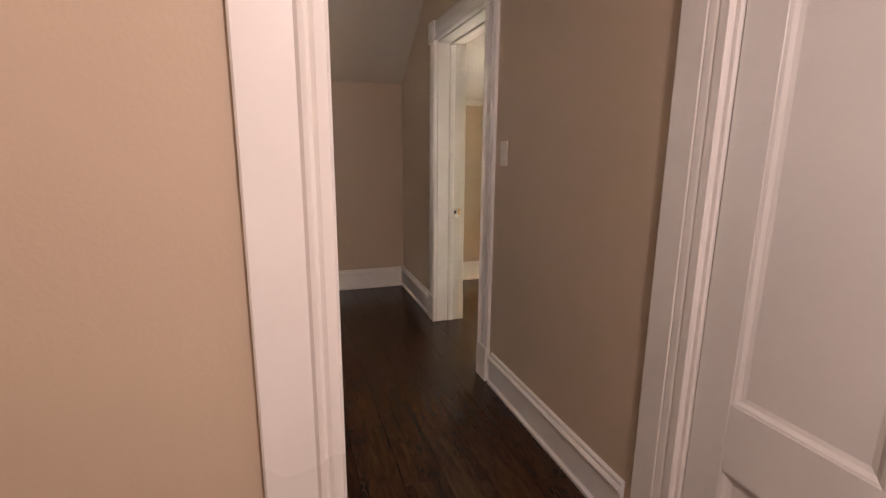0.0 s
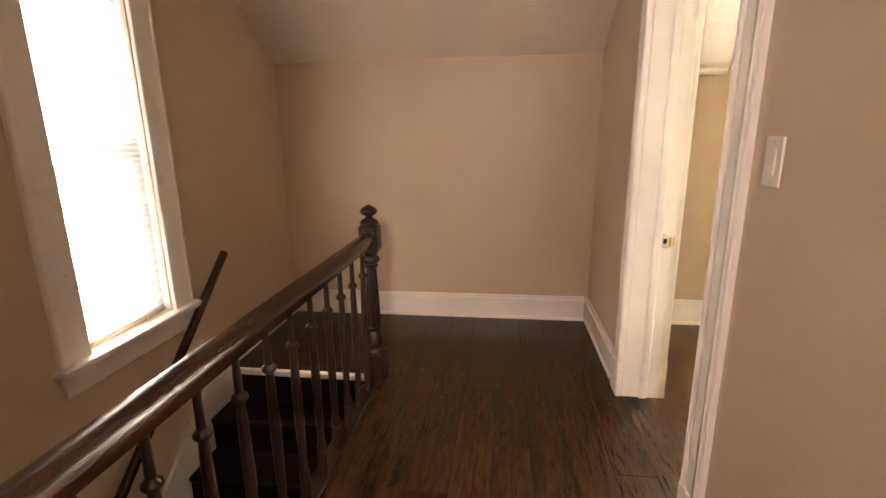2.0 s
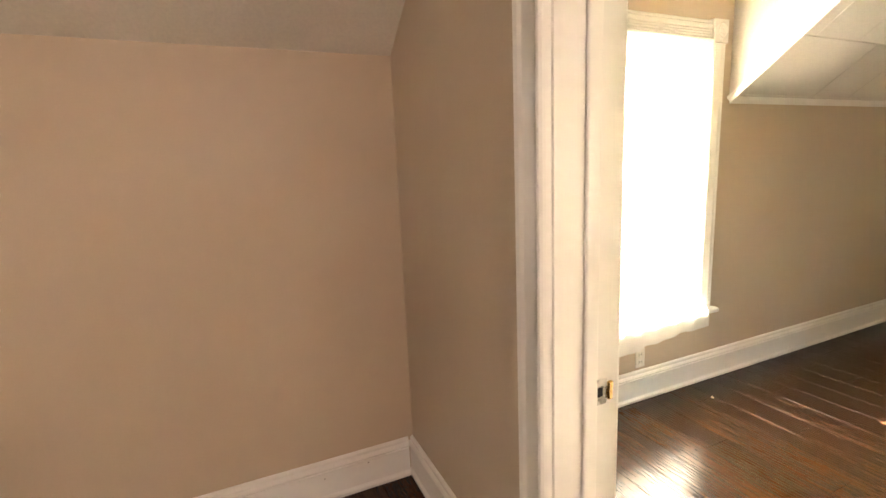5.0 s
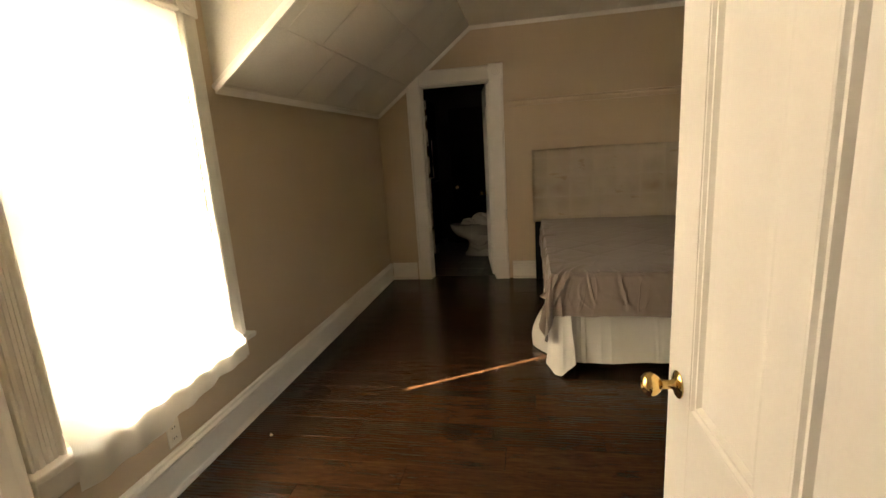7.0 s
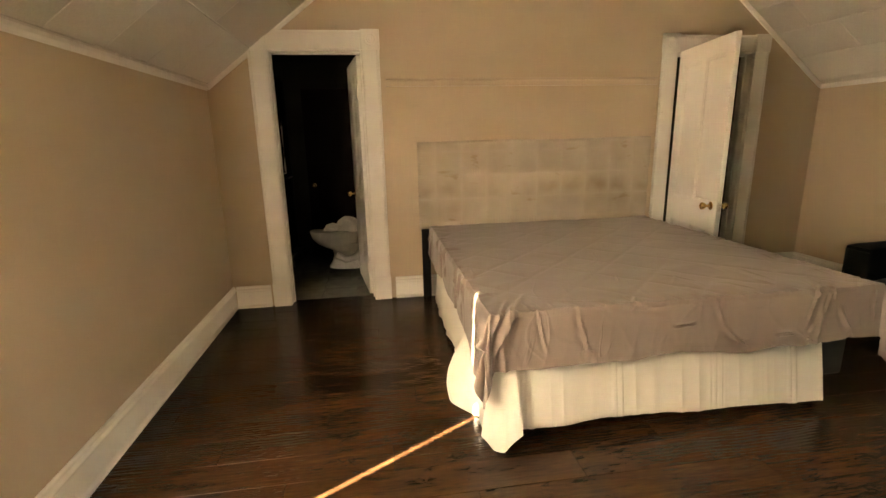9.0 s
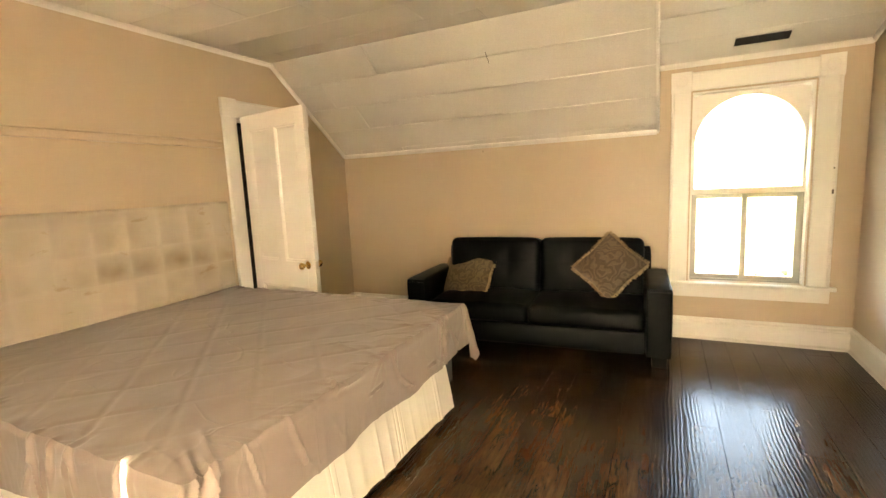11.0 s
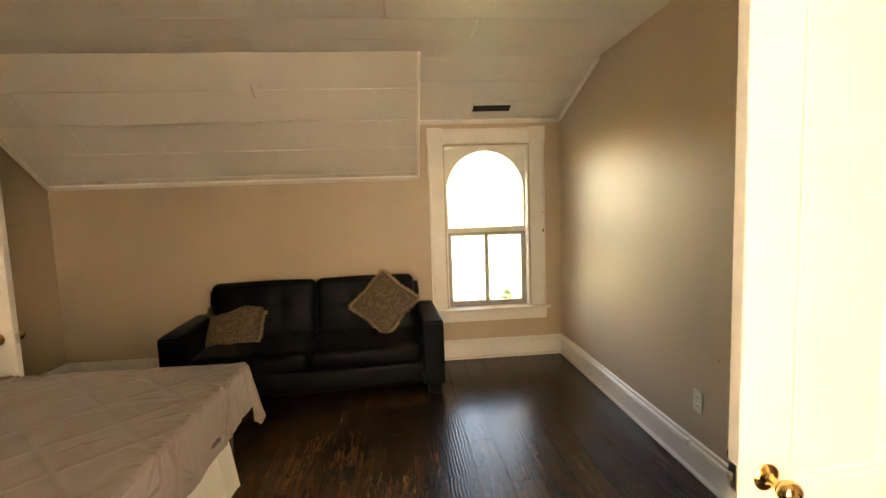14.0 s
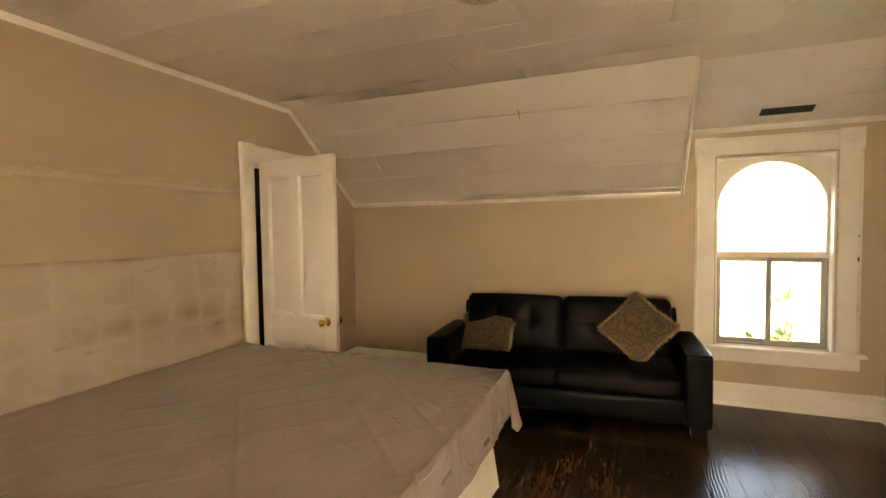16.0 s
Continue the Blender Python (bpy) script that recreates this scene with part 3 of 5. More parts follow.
for i, (x, y0, z0, y1, z1, s) in enumerate(((4.71, NB, FLAT, 0.0, KN, -1), (4.71, SB, FLAT, BY0, KS, -1), (0.19, SB - 0.12, FLAT, BY0, 2.235, 1), (0.19, NB, FLAT, 0.0, KN, 1),
                                            (DR, NB, FLAT, 0.0, KN, -1), (DL, NB, FLAT, 0.0, KN, 1), (DS, SB, FLAT, BY0, KS, -1))):
    bm = bmesh.new()
    d = Vector((0, y1 - y0, z1 - z0)).normalized()
    n = Vector((0, d.z, -d.y)) if d.y > 0 else Vector((0, -d.z, d.y))
    p = Vector((x, y0, z0))
    L = math.hypot(y1 - y0, z1 - z0)
    extrude(bm, [p - n * 0.006, p + n * 0.030, p + n * 0.030 + Vector((s * 0.012, 0, 0)), p + n * 0.012 + Vector((s * 0.022, 0, 0)), p - n * 0.006 + Vector((s * 0.022, 0, 0))], (0, 0, 0), d * L)
    solo("trim_%d" % (i + 7), bm, TRIM, "narrow white moulding along the sloping ceiling edge", "trim", "structure")

FLUTED = [(0, 0), (0, 0.016), (0.002, 0.023), (0.007, 0.029), (0.013, 0.031), (0.019, 0.029), (0.024, 0.023), (0.026, 0.015), (0.030, 0.014), (0.038, 0.022), (0.046, 0.016), (0.054, 0.022), (0.062, 0.016), (0.070, 0.022), (0.078, 0.016), (0.086, 0.022), (0.104, 0.024), (0.112, 0.016), (0.124, 0.022), (0.130, 0.018), (0.130, 0)]
PLAIN = [(0, 0), (0, 0.016), (0.004, 0.020), (0.110, 0.021), (0.118, 0.027), (0.130, 0.025), (0.134, 0.018), (0.134, 0)]


def casing(parent, o, across, out, width, height, prof, sill=0.0, rosettes=True, plinths=True, head=True):
    """Trim round an opening: o is its foot at one side, across runs to the other side, out points off the wall."""
    o, U, N, Z = Vector(o), Vector(across), Vector(out), Vector((0, 0, 1))
    w = prof[-1][0]
    foot = 0.20 if plinths else 0.0
    for base, way in ((o, -U), (o + U * width, U)):
        bm = bmesh.new()
        extrude(bm, [base + way * a + N * d for a, d in prof], Z * (sill + foot), Z * height)
        part("casing", bm, TRIM, parent)
        if plinths:
            c = base + way * (w / 2)
            bm = bmesh.new()
            extrude(bm, [c + way * s * (w / 2 + 0.004) + N * d for s, d in ((-1, 0), (-1, 0.026), (-0.94, 0.030), (0.94, 0.030), (1, 0.026), (1, 0))], Z * sill, Z * (sill + foot))
            part("plinth_block", bm, TRIM, parent)
        if rosettes:
            c = base + way * (w / 2)
            bm = bmesh.new()
            extrude(bm, [c + way * s * (w / 2 + 0.005) + N * d for s, d in ((-1, 0), (-1, 0.028), (-0.92, 0.033), (0.92, 0.033), (1, 0.028), (1, 0))], Z * height, Z * (height + w + 0.012))
            blk = part("corner_block", bm, TRIM, parent)
            rot = N.to_track_quat("Z", "Y").to_matrix().to_4x4()
            part("rosette", lathe(bmesh.new(), [(0.046, 0), (0.046, 0.004), (0.040, 0.007), (0.034, 0.003), (0.026, 0.003), (0.022, 0.007), (0.014, 0.004), (0.008, 0.007), (0.003, 0.008)], c + N * 0.032 + Z * (height + w / 2 + 0.006), 20, rot), TRIM, blk, smooth=True)
    if head:
        bm = bmesh.new()
        a0, a1 = (0.0, width) if rosettes else (-w, width + w)
        extrude(bm, [o + Z * (height + 0.004 + a) + N * d for a, d in prof], U * a0, U * a1)
        part("head_casing", bm, TRIM, parent)


def jambs(parent, x0, x1, y0, y1, h, stop_x, t=0.018):
    """Lining of an opening through a wall across x, with its door stops."""
    for lo, hi in (((x0, y0, 0), (x1, y0 + t, h)), ((x0, y1 - t, 0), (x1, y1, h))):
        part("jamb", boxed(lo, hi, 0.002), TRIM, parent)
    part("jamb_head", boxed((x0, y0 + t, h - t), (x1, y1 - t, h), 0.002), TRIM, parent)
    s = 0.015
    for lo, hi in (((stop_x, y0 + t, 0), (stop_x + 0.04, y0 + t + s, h - t)), ((stop_x, y1 - t - s, 0), (stop_x + 0.04, y1 - t, h - t)), ((stop_x, y0 + t + s, h - t - s), (stop_x + 0.04, y1 - t - s, h - t))):
        part("door_stop", boxed(lo, hi, 0.0065, 3), TRIM, parent, smooth=True)


def knob(bm, at, way, r=0.027):
    rot = Vector(way).to_track_quat("Z", "Y").to_matrix().to_4x4()
    return lathe(bm, [(0.030, 0), (0.031, 0.003), (0.026, 0.007), (0.014, 0.010), (0.010, 0.016), (0.010, 0.036), (0.015, 0.040), (r * 0.85, 0.048), (r, 0.058), (r * 0.95, 0.068), (r * 0.72, 0.075), (r * 0.35, 0.078), (0.008, 0.076)], at, 24, rot)


def leaf(parent, w, h, knob_z=0.82, lock=(0.62, 0.82), t=0.036, foot=0.22, paint=None, hung=True, st=0.11, mu=0.085, bevel=((0.0, 0.001), (0.006, 0.001), (0.012, 0.006), (0.020, 0.005), (0.028, 0.013), (0.05, 0.014))):
    """A four-panel door leaf, local: hinge edge at x = 0, free edge at x = w, thickness across y."""
    paint = paint or DOORPAINT
    top = 0.115
    bm = bmesh.new()
    k = t / 2
    z0 = 0.012
    box(bm, (0, -k, z0), (st, k, h), 0.003)
    box(bm, (w - st, -k, z0), (w, k, h), 0.003)
    for a, b in ((z0, foot), lock, (h - top, h)):
        box(bm, (st - 0.001, -k + 0.0004, a), (w - st + 0.001, k - 0.0004, b))
    m0, m1 = w / 2 - mu / 2, w / 2 + mu / 2
    for a, b in ((foot, lock[0]), (lock[1], h - top)):
        box(bm, (m0, -k + 0.0008, a - 0.001), (m1, k - 0.0008, b + 0.001))
    lf = part("leaf", bm, paint, parent, local=True)
    for xa, xb in ((st, m0), (m1, w - st)):
        for za, zb in ((foot, lock[0]), (lock[1], h - top)):
            pb = bmesh.new()
            for sg in (-1, 1):
                rings = []
                for ins, dep in [(i_, k - d_) for i_, d_ in bevel]:
                    rings.append([pb.verts.new((x, sg * dep, z)) for x, z in ((xa + ins, za + ins), (xb - ins, za + ins), (xb - ins, zb - ins), (xa + ins, zb - ins))])
                for a, b in zip(rings, rings[1:]):
                    for i in range(4):
                        pb.faces.new((a[i], a[(i + 1) % 4], b[(i + 1) % 4], b[i]))
                pb.faces.new(rings[-1])
            part("panel", pb, paint, lf, local=True)
    for sg in (-1, 1):
        part("knob", knob(bmesh.new(), (w - 0.065 + 0.016 * min(0, sg), sg * k, knob_z), (0, sg, 0)), BRASS, lf, "round polished brass knob", smooth=True, local=True)
    part("latch_plate", boxed((w - 0.001, -0.012, knob_z - 0.03), (w + 0.002, 0.012, knob_z + 0.03), 0.001), STEEL, lf, "small scuffed steel latch plate", local=True)
    part("latch_bolt", boxed((w + 0.001, -0.007, knob_z - 0.009), (w + 0.013, 0.007, knob_z + 0.009), 0.003), STEEL, lf, local=True)
    if hung:
        for z in (0.25, h - 0.28):
            part("hinge", lathe(bmesh.new(), [(0.004, -0.052), (0.007, -0.050), (0.007, 0.050), (0.004, 0.052)], (-0.004, k + 0.003, z), 10), TRIM, lf, "painted-over butt hinge", local=True, smooth=True)
    return lf


def framed_door(name, label, x0, x1, y0, y1, h, stop_x, faces):
    d = thing(name, label, "door", Matrix.Translation((x0, y0, 0)), "structure")
    jambs(d, x0 + 0.001, x1 - 0.001, y0, y1, h, stop_x)
    for x, s, prof, ros in faces:
        casing(d, (x, y0 + 0.012, 0), (0, 1, 0), (s, 0, 0), y1 - y0 - 0.024, h - 0.012, prof, rosettes=ros)
    return d


# door between landing and bedroom, with its leaf swung into the bedroom
d1 = framed_door("door_1", "white painted door frame with fluted casing between landing and bedroom", 0.0, BX0, DOOR_Y0, DOOR_Y1, DOOR_H, 0.085, ((0.0, -1, [(a * 0.93, d) for a, d in FLUTED], True), (BX0, 1, FLUTED, True)))
part("strike_plate", boxed((0.120, DOOR_Y1 - 0.0205, 0.815), (0.165, DOOR_Y1 - 0.0175, 0.885), 0.001), STEEL, d1, "worn steel strike plate")
part("strike_hole", boxed((0.134, DOOR_Y1 - 0.0215, 0.838), (0.150, DOOR_Y1 - 0.0195, 0.862)), DARKVOID, d1)
part("strike_lip", boxed((0.164, DOOR_Y1 - 0.028, 0.825), (0.180, DOOR_Y1 - 0.018, 0.875), 0.003), BRASS, d1, "bent brass strike lip")
HINGE1, FREE1 = Vector((0.132, -1.917)), Vector((0.985, -1.872))
a1 = math.degrees(math.atan2(FREE1.y - HINGE1.y, FREE1.x - HINGE1.x))
l1 = thing("door_leaf", "white four-panel wooden door standing open with brass knobs", "door", pose(HINGE1.x, HINGE1.y, 0, 0, 0, a1))
leaf(l1, (FREE1 - HINGE1).length, 2.015, 0.845, (0.61, 0.815), st=0.128, mu=0.075)

# bathroom door: leaf swung into the bathroom
d2 = framed_door("door_2", "white painted frame of the open bathroom doorway", BX1, BX1 + 0.14, BATH[0], BATH[1], BATH[2], BX1 + 0.05, ((BX1, -1, PLAIN, True),))
l2 = thing("door_leaf", "white four-panel door open into the dark bathroom", "door", pose(BX1 + 0.115, BATH[0] + 0.045, 0, 0, 0, 8.5))
leaf(l2, 0.70, 2.0, 0.84)

# closet door beside the bed, standing open
d3 = framed_door("door_3", "white painted frame of the closet doorway beside the bed", BX1, BX1 + 0.14, CLOSET[0], CLOSET[1], CLOSET[2], BX1 + 0.06, ((BX1, -1, PLAIN, True),))
H3, F3 = Vector((4.625, -3.80)), Vector((3.845, -3.665))
l3 = thing("door_leaf", "white four-panel closet door standing open beside the bed", "door", pose(H3.x, H3.y, 0, 0, 0, math.degrees(math.atan2(F3.y - H3.y, F3.x - H3.x))))
leaf(l3, (F3 - H3).length, 2.0, 0.815, (0.63, 0.825), st=0.095, mu=0.065)

# closed door in the landing wall where the walk begins
d4 = thing("door_4", "closed white four-panel door with plain wide casing", "door", Matrix.Translation((0, -3.37, 0)), "structure")
casing(d4, (0.0, -4.394, 0), (0, 1, 0), (-1, 0, 0), 0.993, 2.026, [(0, 0), (0, 0.010), (0.006, 0.016), (0.030, 0.0165), (0.036, 0.0145), (0.042, 0.0165), (0.060, 0.0185), (0.064, 0.0165), (0.068, 0.0195), (0.150, 0.0205), (0.155, 0.017), (0.155, 0)], rosettes=False, plinths=False)
jambs(d4, 0.001, 0.094, -4.40, -3.395, 2.03, 0.050)
l4 = thing("door_leaf", "white painted four-panel door, shut", "door", pose(0.030, -3.416, 0, 0, 0, -90))
leaf(l4, 0.965, 2.0, 0.84, (0.66 - 0.19, 0.66), hung=False, st=0.108, mu=0.09, bevel=((0.0, 0.001), (0.008, 0.003), (0.018, 0.008), (0.030, 0.011), (0.05, 0.0115)))

# end of the stub wall, cased on all sides
st = thing("trim_opening", "white painted cased wall end with a chipped hinge mortise", "trim", Matrix.Translation((-1.035, -3.44, 0)), "structure")
part("jamb", boxed((-1.055, -3.553, 0), (-1.033, -3.312, 2.5), 0.003), TRIM, st)
part("jamb", boxed((-1.033, -3.553, 0), (-0.990, -3.505, 2.5), 0.003), TRIM, st)
bm = bmesh.new()
extrude(bm, [(-1.112 + a, -3.555 - d, 0) for a, d in ((0, 0), (0, 0.014), (0.004, 0.018), (0.088, 0.019), (0.094, 0.026), (0.102, 0.028), (0.108, 0.020), (0.116, 0.026), (0.132, 0.028), (0.138, 0.020), (0.138, 0))], (0, 0, 0), (0, 0, 2.5))
part("casing", bm, TRIM, st)
part("door_stop", boxed((-1.034, -3.500, 0.0), (-1.014, -3.46, 2.5), 0.004), TRIM, st)
part("stop_bead", lathe(bmesh.new(), [(0.008, 0), (0.009, 0.01), (0.009, 1.84)], (-1.032, -3.415, 0.66), 10), TRIM, st, smooth=True)
part("casing", boxed((-1.165, -3.325, 0), (-1.035, -3.306, 2.5), 0.004), TRIM, st)
part("hinge_mortise", boxed((-0.9915, -3.548, 0.655), (-0.9875, -3.515, 0.735), 0.001), STEPWOOD, st, "bare chipped hinge mortise")

# picture rail on the bedroom end wall
solo("picture_rail", run(bmesh.new(), [(0, 0), (0.026, 0), (0.030, 0.004), (0.028, 0.030), (0.020, 0.048), (0.034, 0.056), (0.034, 0.064), (0, 0.068)], (BX1, -3.63, 1.750), (BX1, -1.335, 1.750), (-1, 0, 0)), RAILPAINT, "beige painted wooden rail across the end wall", "rail", "structure")

# -- windows --


def stool(parent, lo, hi, horn_lo, horn_hi, out, plane, z, apron_h=0.10):
    """Sill board with horns and the apron below; lo..hi along the wall, out: 'x' or 'y' with sign."""
    ax, s = out
    def put(a0, a1, d0, d1, z0, z1, b):
        d0, d1 = sorted((plane + s * d0, plane + s * d1))
        return boxed((d0, a0, z0), (d1, a1, z1), b, 2) if ax == "x" else boxed((a0, d0, z0), (a1, d1, z1), b, 2)
    part("window_sill", put(horn_lo, horn_hi, -0.005, 0.062, z - 0.028, z, 0.008), TRIM, parent)
    part("window_sill", put(lo, hi, -0.15, -0.004, z - 0.028, z - 0.002, 0.0), TRIM, parent)
    part("apron", put(horn_lo + 0.03, horn_hi - 0.03, -0.002, 0.020, z - 0.028 - apron_h, z - 0.028, 0.004), TRIM, parent)


def sash(parent, name, along, c0, c1, z0, z1, p, t=0.035, s=0.045, mat=None):
    """A rectangular sash with its pane; along: the axis the window runs on, p its plane."""
    def bx(a0, a1, za, zb, d):
        return ((a0, p - d, za), (a1, p + d, zb)) if along == "x" else ((p - d, a0, za), (p + d, a1, zb))
    bm = bmesh.new()
    k = t / 2
    for a0, a1, za, zb in ((c0, c0 + s, z0, z1), (c1 - s, c1, z0, z1), (c0 + s, c1 - s, z0, z0 + s), (c0 + s, c1 - s, z1 - s, z1)):
        box(bm, *bx(a0, a1, za, zb, k), 0.002)
    f = part(name, bm, mat or TRIM, parent)
    g = part("pane", boxed(*bx(c0 + s * 0.8, c1 - s * 0.8, z0 + s * 0.8, z1 - s * 0.8, 0.002)), GLASS, f, "clear window pane")
    g.visible_shadow = False
    return f


# bedroom window under the north dormer
w1 = thing("window_1", "tall white window with fluted casing behind a hanging white cloth", "window", Matrix.Translation((1.45, 0, 0.49)), "structure")
casing(w1, (N_WIN[0] + 0.006, 0, 0), (1, 0, 0), (0, -1, 0), N_WIN[1] - N_WIN[0] - 0.012, 2.055, [(a * 0.86, d) for a, d in FLUTED], sill=0.49, plinths=False)
stool(w1, N_WIN[0], N_WIN[1], 0.865, 2.045, ("y", -1), 0.0, 0.49)
for lo, hi in (((N_WIN[0], 0.002, 0.49), (N_WIN[0] + 0.012, 0.158, 2.06)), ((N_WIN[1] - 0.012, 0.002, 0.49), (N_WIN[1], 0.158, 2.06)), ((N_WIN[0], 0.002, 2.048), (N_WIN[1], 0.158, 2.06))):
    part("window_frame", boxed(lo, hi), TRIM, w1)
sash(w1, "sash", "x", N_WIN[0] + 0.012, N_WIN[1] - 0.012, 0.49, 1.28, 0.10)
sash(w1, "sash", "x", N_WIN[0] + 0.012, N_WIN[1] - 0.012, 1.26, 2.048, 0.135)


def cloth_n(u, v):
    """The cloth on the north window; u across, v down."""
    z = 2.052 - v * 1.70
    x = 1.004 + u * (0.871 + 0.0285 * max(0.0, min(1.0, (z - 1.70) / 0.05)))
    hem = 0.022 * math.sin(u * 5.0 + 0.6) + 0.012 * abs(math.sin(u * 11 + 1.0)) - 0.05 * (u - 0.45) ** 2
    z -= hem * v ** 6 - 0.02
    y = -0.006
    lip = max(0.0, min(1.0, (0.60 - z) / 0.10))
    y -= 0.068 * lip * lip * (3 - 2 * lip)
    sag = max(0.0, 0.42 - z)
    y += 0.05 * sag * (0.8 + 0.7 * abs(math.sin(u * 6 + 1.1)))
    y -= 0.006 * (1 + math.sin(u * 41 + 2 * math.sin(v * 5))) * v * min(1, 8 * (1 - u) + 0.15)
    side = max(0.0, 1 - (1 - u) / 0.14)
    y -= 0.004 * (1 + math.sin(u * 260)) * side * max(0, v - 0.45)
    x += 0.02 * math.sin(v * 4.0) * 0.2 + 0.05 * lip * (u - 0.35) * 1.2
    return Vector((x, y, z))


cl = grid(bmesh.new(), 90, 110, cloth_n)
solo("window_cloth", cl, CURTAIN, "white cloth hung over the window, crumpled at its hem", "curtain", smooth=True)

# stair window in the west wall, with a white blind
w2 = thing("window_2", "white painted stair window with a lowered white blind", "window", Matrix.Translation((-2.30, -1.6, 0.52)), "structure")
casing(w2, (-2.30, W_WIN[0] + 0.006, 0), (0, 1, 0), (1, 0, 0), W_WIN[1] - W_WIN[0] - 0.012, 2.135, PLAIN, sill=0.52, plinths=False)
stool(w2, W_WIN[0], W_WIN[1], W_WIN[0] - 0.16, W_WIN[1] + 0.16, ("x", 1), -2.30, 0.52)
for lo, hi in (((-2.458, W_WIN[0], 0.52), (-2.302, W_WIN[0] + 0.012, 2.14)), ((-2.458, W_WIN[1] - 0.012, 0.52), (-2.302, W_WIN[1], 2.14)), ((-2.458, W_WIN[0], 2.128), (-2.302, W_WIN[1], 2.14))):
    part("window_frame", boxed(lo, hi), TRIM, w2)
sash(w2, "sash", "y", W_WIN[0] + 0.012, W_WIN[1] - 0.012, 0.52, 1.33, -2.40)
sash(w2, "sash", "y", W_WIN[0] + 0.012, W_WIN[1] - 0.012, 1.31, 2.128, -2.43)


def blind_w(u, v):
    z = 2.12 - v * 1.575
    tri = abs((v * 62) % 1.0 - 0.5) * 2
    y = W_WIN[0] + 0.016 + u * (W_WIN[1] - W_WIN[0] - 0.034)
    edge = max(0.0, (u - 0.9) / 0.1) * max(0.0, min(1.0, (0.90 - z) / 0.3))
    return Vector((-2.340 + 0.009 * tri + 0.004 * math.sin(u * 5 + v * 3), y - 0.012 * edge * tri, z))


blind = thing("window_blind", "white pleated blind drawn down over the stair window", "blind", Matrix.Translation((-2.335, -1.6, 0.54)))
part("pleats", grid(bmesh.new(), 20, 248, blind_w), BLIND, blind)
part("bottom_rail", boxed((-2.350, W_WIN[0] + 0.018, 0.524), (-2.328, W_WIN[1] - 0.020, 0.548), 0.004, 2), PLASTIC, blind)
part("head_rail", boxed((-2.352, W_WIN[0] + 0.014, 2.108), (-2.322, W_WIN[1] - 0.014, 2.127), 0.003), PLASTIC, blind)

# arched window in the south wall
w3 = thing("window_3", "white window with an arched upper sash over two sliding panes", "window", Matrix.Translation((0.89, BY0, 0.49)), "structure")
casing(w3, (S_WIN[0] - 0.012, BY0, 0), (1, 0, 0), (0, 1, 0), S_WIN[1] - S_WIN[0] + 0.024, 2.015, [(a * 1.03, d) for a, d in PLAIN], sill=0.49, plinths=False)
stool(w3, S_WIN[0], S_WIN[1], 0.315, 1.455, ("y", 1), BY0, 0.49)
for lo, hi in (((S_WIN[0], BY0 - 0.158, 0.49), (S_WIN[0] + 0.012, BY0 - 0.002, 2.005)), ((S_WIN[1] - 0.012, BY0 - 0.158, 0.49), (S_WIN[1], BY0 - 0.002, 2.005)), ((S_WIN[0], BY0 - 0.158, 1.993), (S_WIN[1], BY0 - 0.002, 2.005))):
    part("window_frame", boxed(lo, hi), TRIM, w3)
XA, XB, CX = S_WIN[0] + 0.012, S_WIN[1] - 0.012, (S_WIN[0] + S_WIN[1]) / 2
AR, AZ, YP = 0.362, 1.60, BY0 - 0.105
bm = bmesh.new()
for yy0, yy1 in ((YP - 0.02, YP + 0.02),):
    arch_pts = [(CX + AR * math.cos(t), AZ + AR * math.sin(t)) for t in arc(28, math.pi, 0)]
    outer = []
    for x, z in arch_pts:
        k = max(abs(x - CX) / (XB - CX), (z - AZ) / (1.993 - AZ))
        outer.append((CX + (x - CX) / k, AZ + (z - AZ) / k))
    loops = []
    for y in (yy0, yy1):
        loops.append(([bm.verts.new((x, y, z)) for x, z in arch_pts], [bm.verts.new((x, y, z)) for x, z in outer]))
    (ia, oa), (ib, ob_) = loops
    for i in range(len(arch_pts) - 1):
        bm.faces.new((ia[i], ia[i + 1], oa[i + 1], oa[i]))
        bm.faces.new((ib[i + 1], ib[i], ob_[i], ob_[i + 1]))
        bm.faces.new((ia[i + 1], ia[i], ib[i], ib[i + 1]))
box(bm, (XA, YP - 0.02, 1.245), (CX - AR, YP + 0.02, AZ))
box(bm, (CX + AR, YP - 0.02, 1.245), (XB, YP + 0.02, AZ))
box(bm, (XA, YP - 0.024, 1.20), (XB, YP + 0.03, 1.247), 0.003)
up = part("arched_sash", bm, TRIM, w3)
bead = bmesh.new()
pipe(bead, [(CX + (AR + 0.004) * math.cos(t), YP + 0.022, AZ + (AR + 0.004) * math.sin(t)) for t in arc(36, math.pi, 0)], 0.006, 6)
part("arch_bead", bead, TRIM, up, smooth=True)
g = part("pane", boxed((CX - AR - 0.004, YP - 0.003, 1.24), (CX + AR + 0.004, YP + 0.001, 1.97)), GLASS, up, "clear arched window pane")
g.visible_shadow = False
for a, b, p in ((XA + 0.012, CX + 0.022, YP + 0.004), (CX - 0.022, XB - 0.012, YP - 0.022)):
    sash(w3, "sliding_sash", "x", a, b, 0.502, 1.20, p, 0.022, 0.034, ALU)
part("sash_track", boxed((XA, YP - 0.05, 0.49), (XB, YP + 0.03, 0.502), 0.002), ALU, w3)
for a, b in ((XA, XA + 0.012), (XB - 0.012, XB)):
    part("sash_track", boxed((a, YP - 0.04, 0.502), (b, YP + 0.02, 1.20)), ALU, w3)

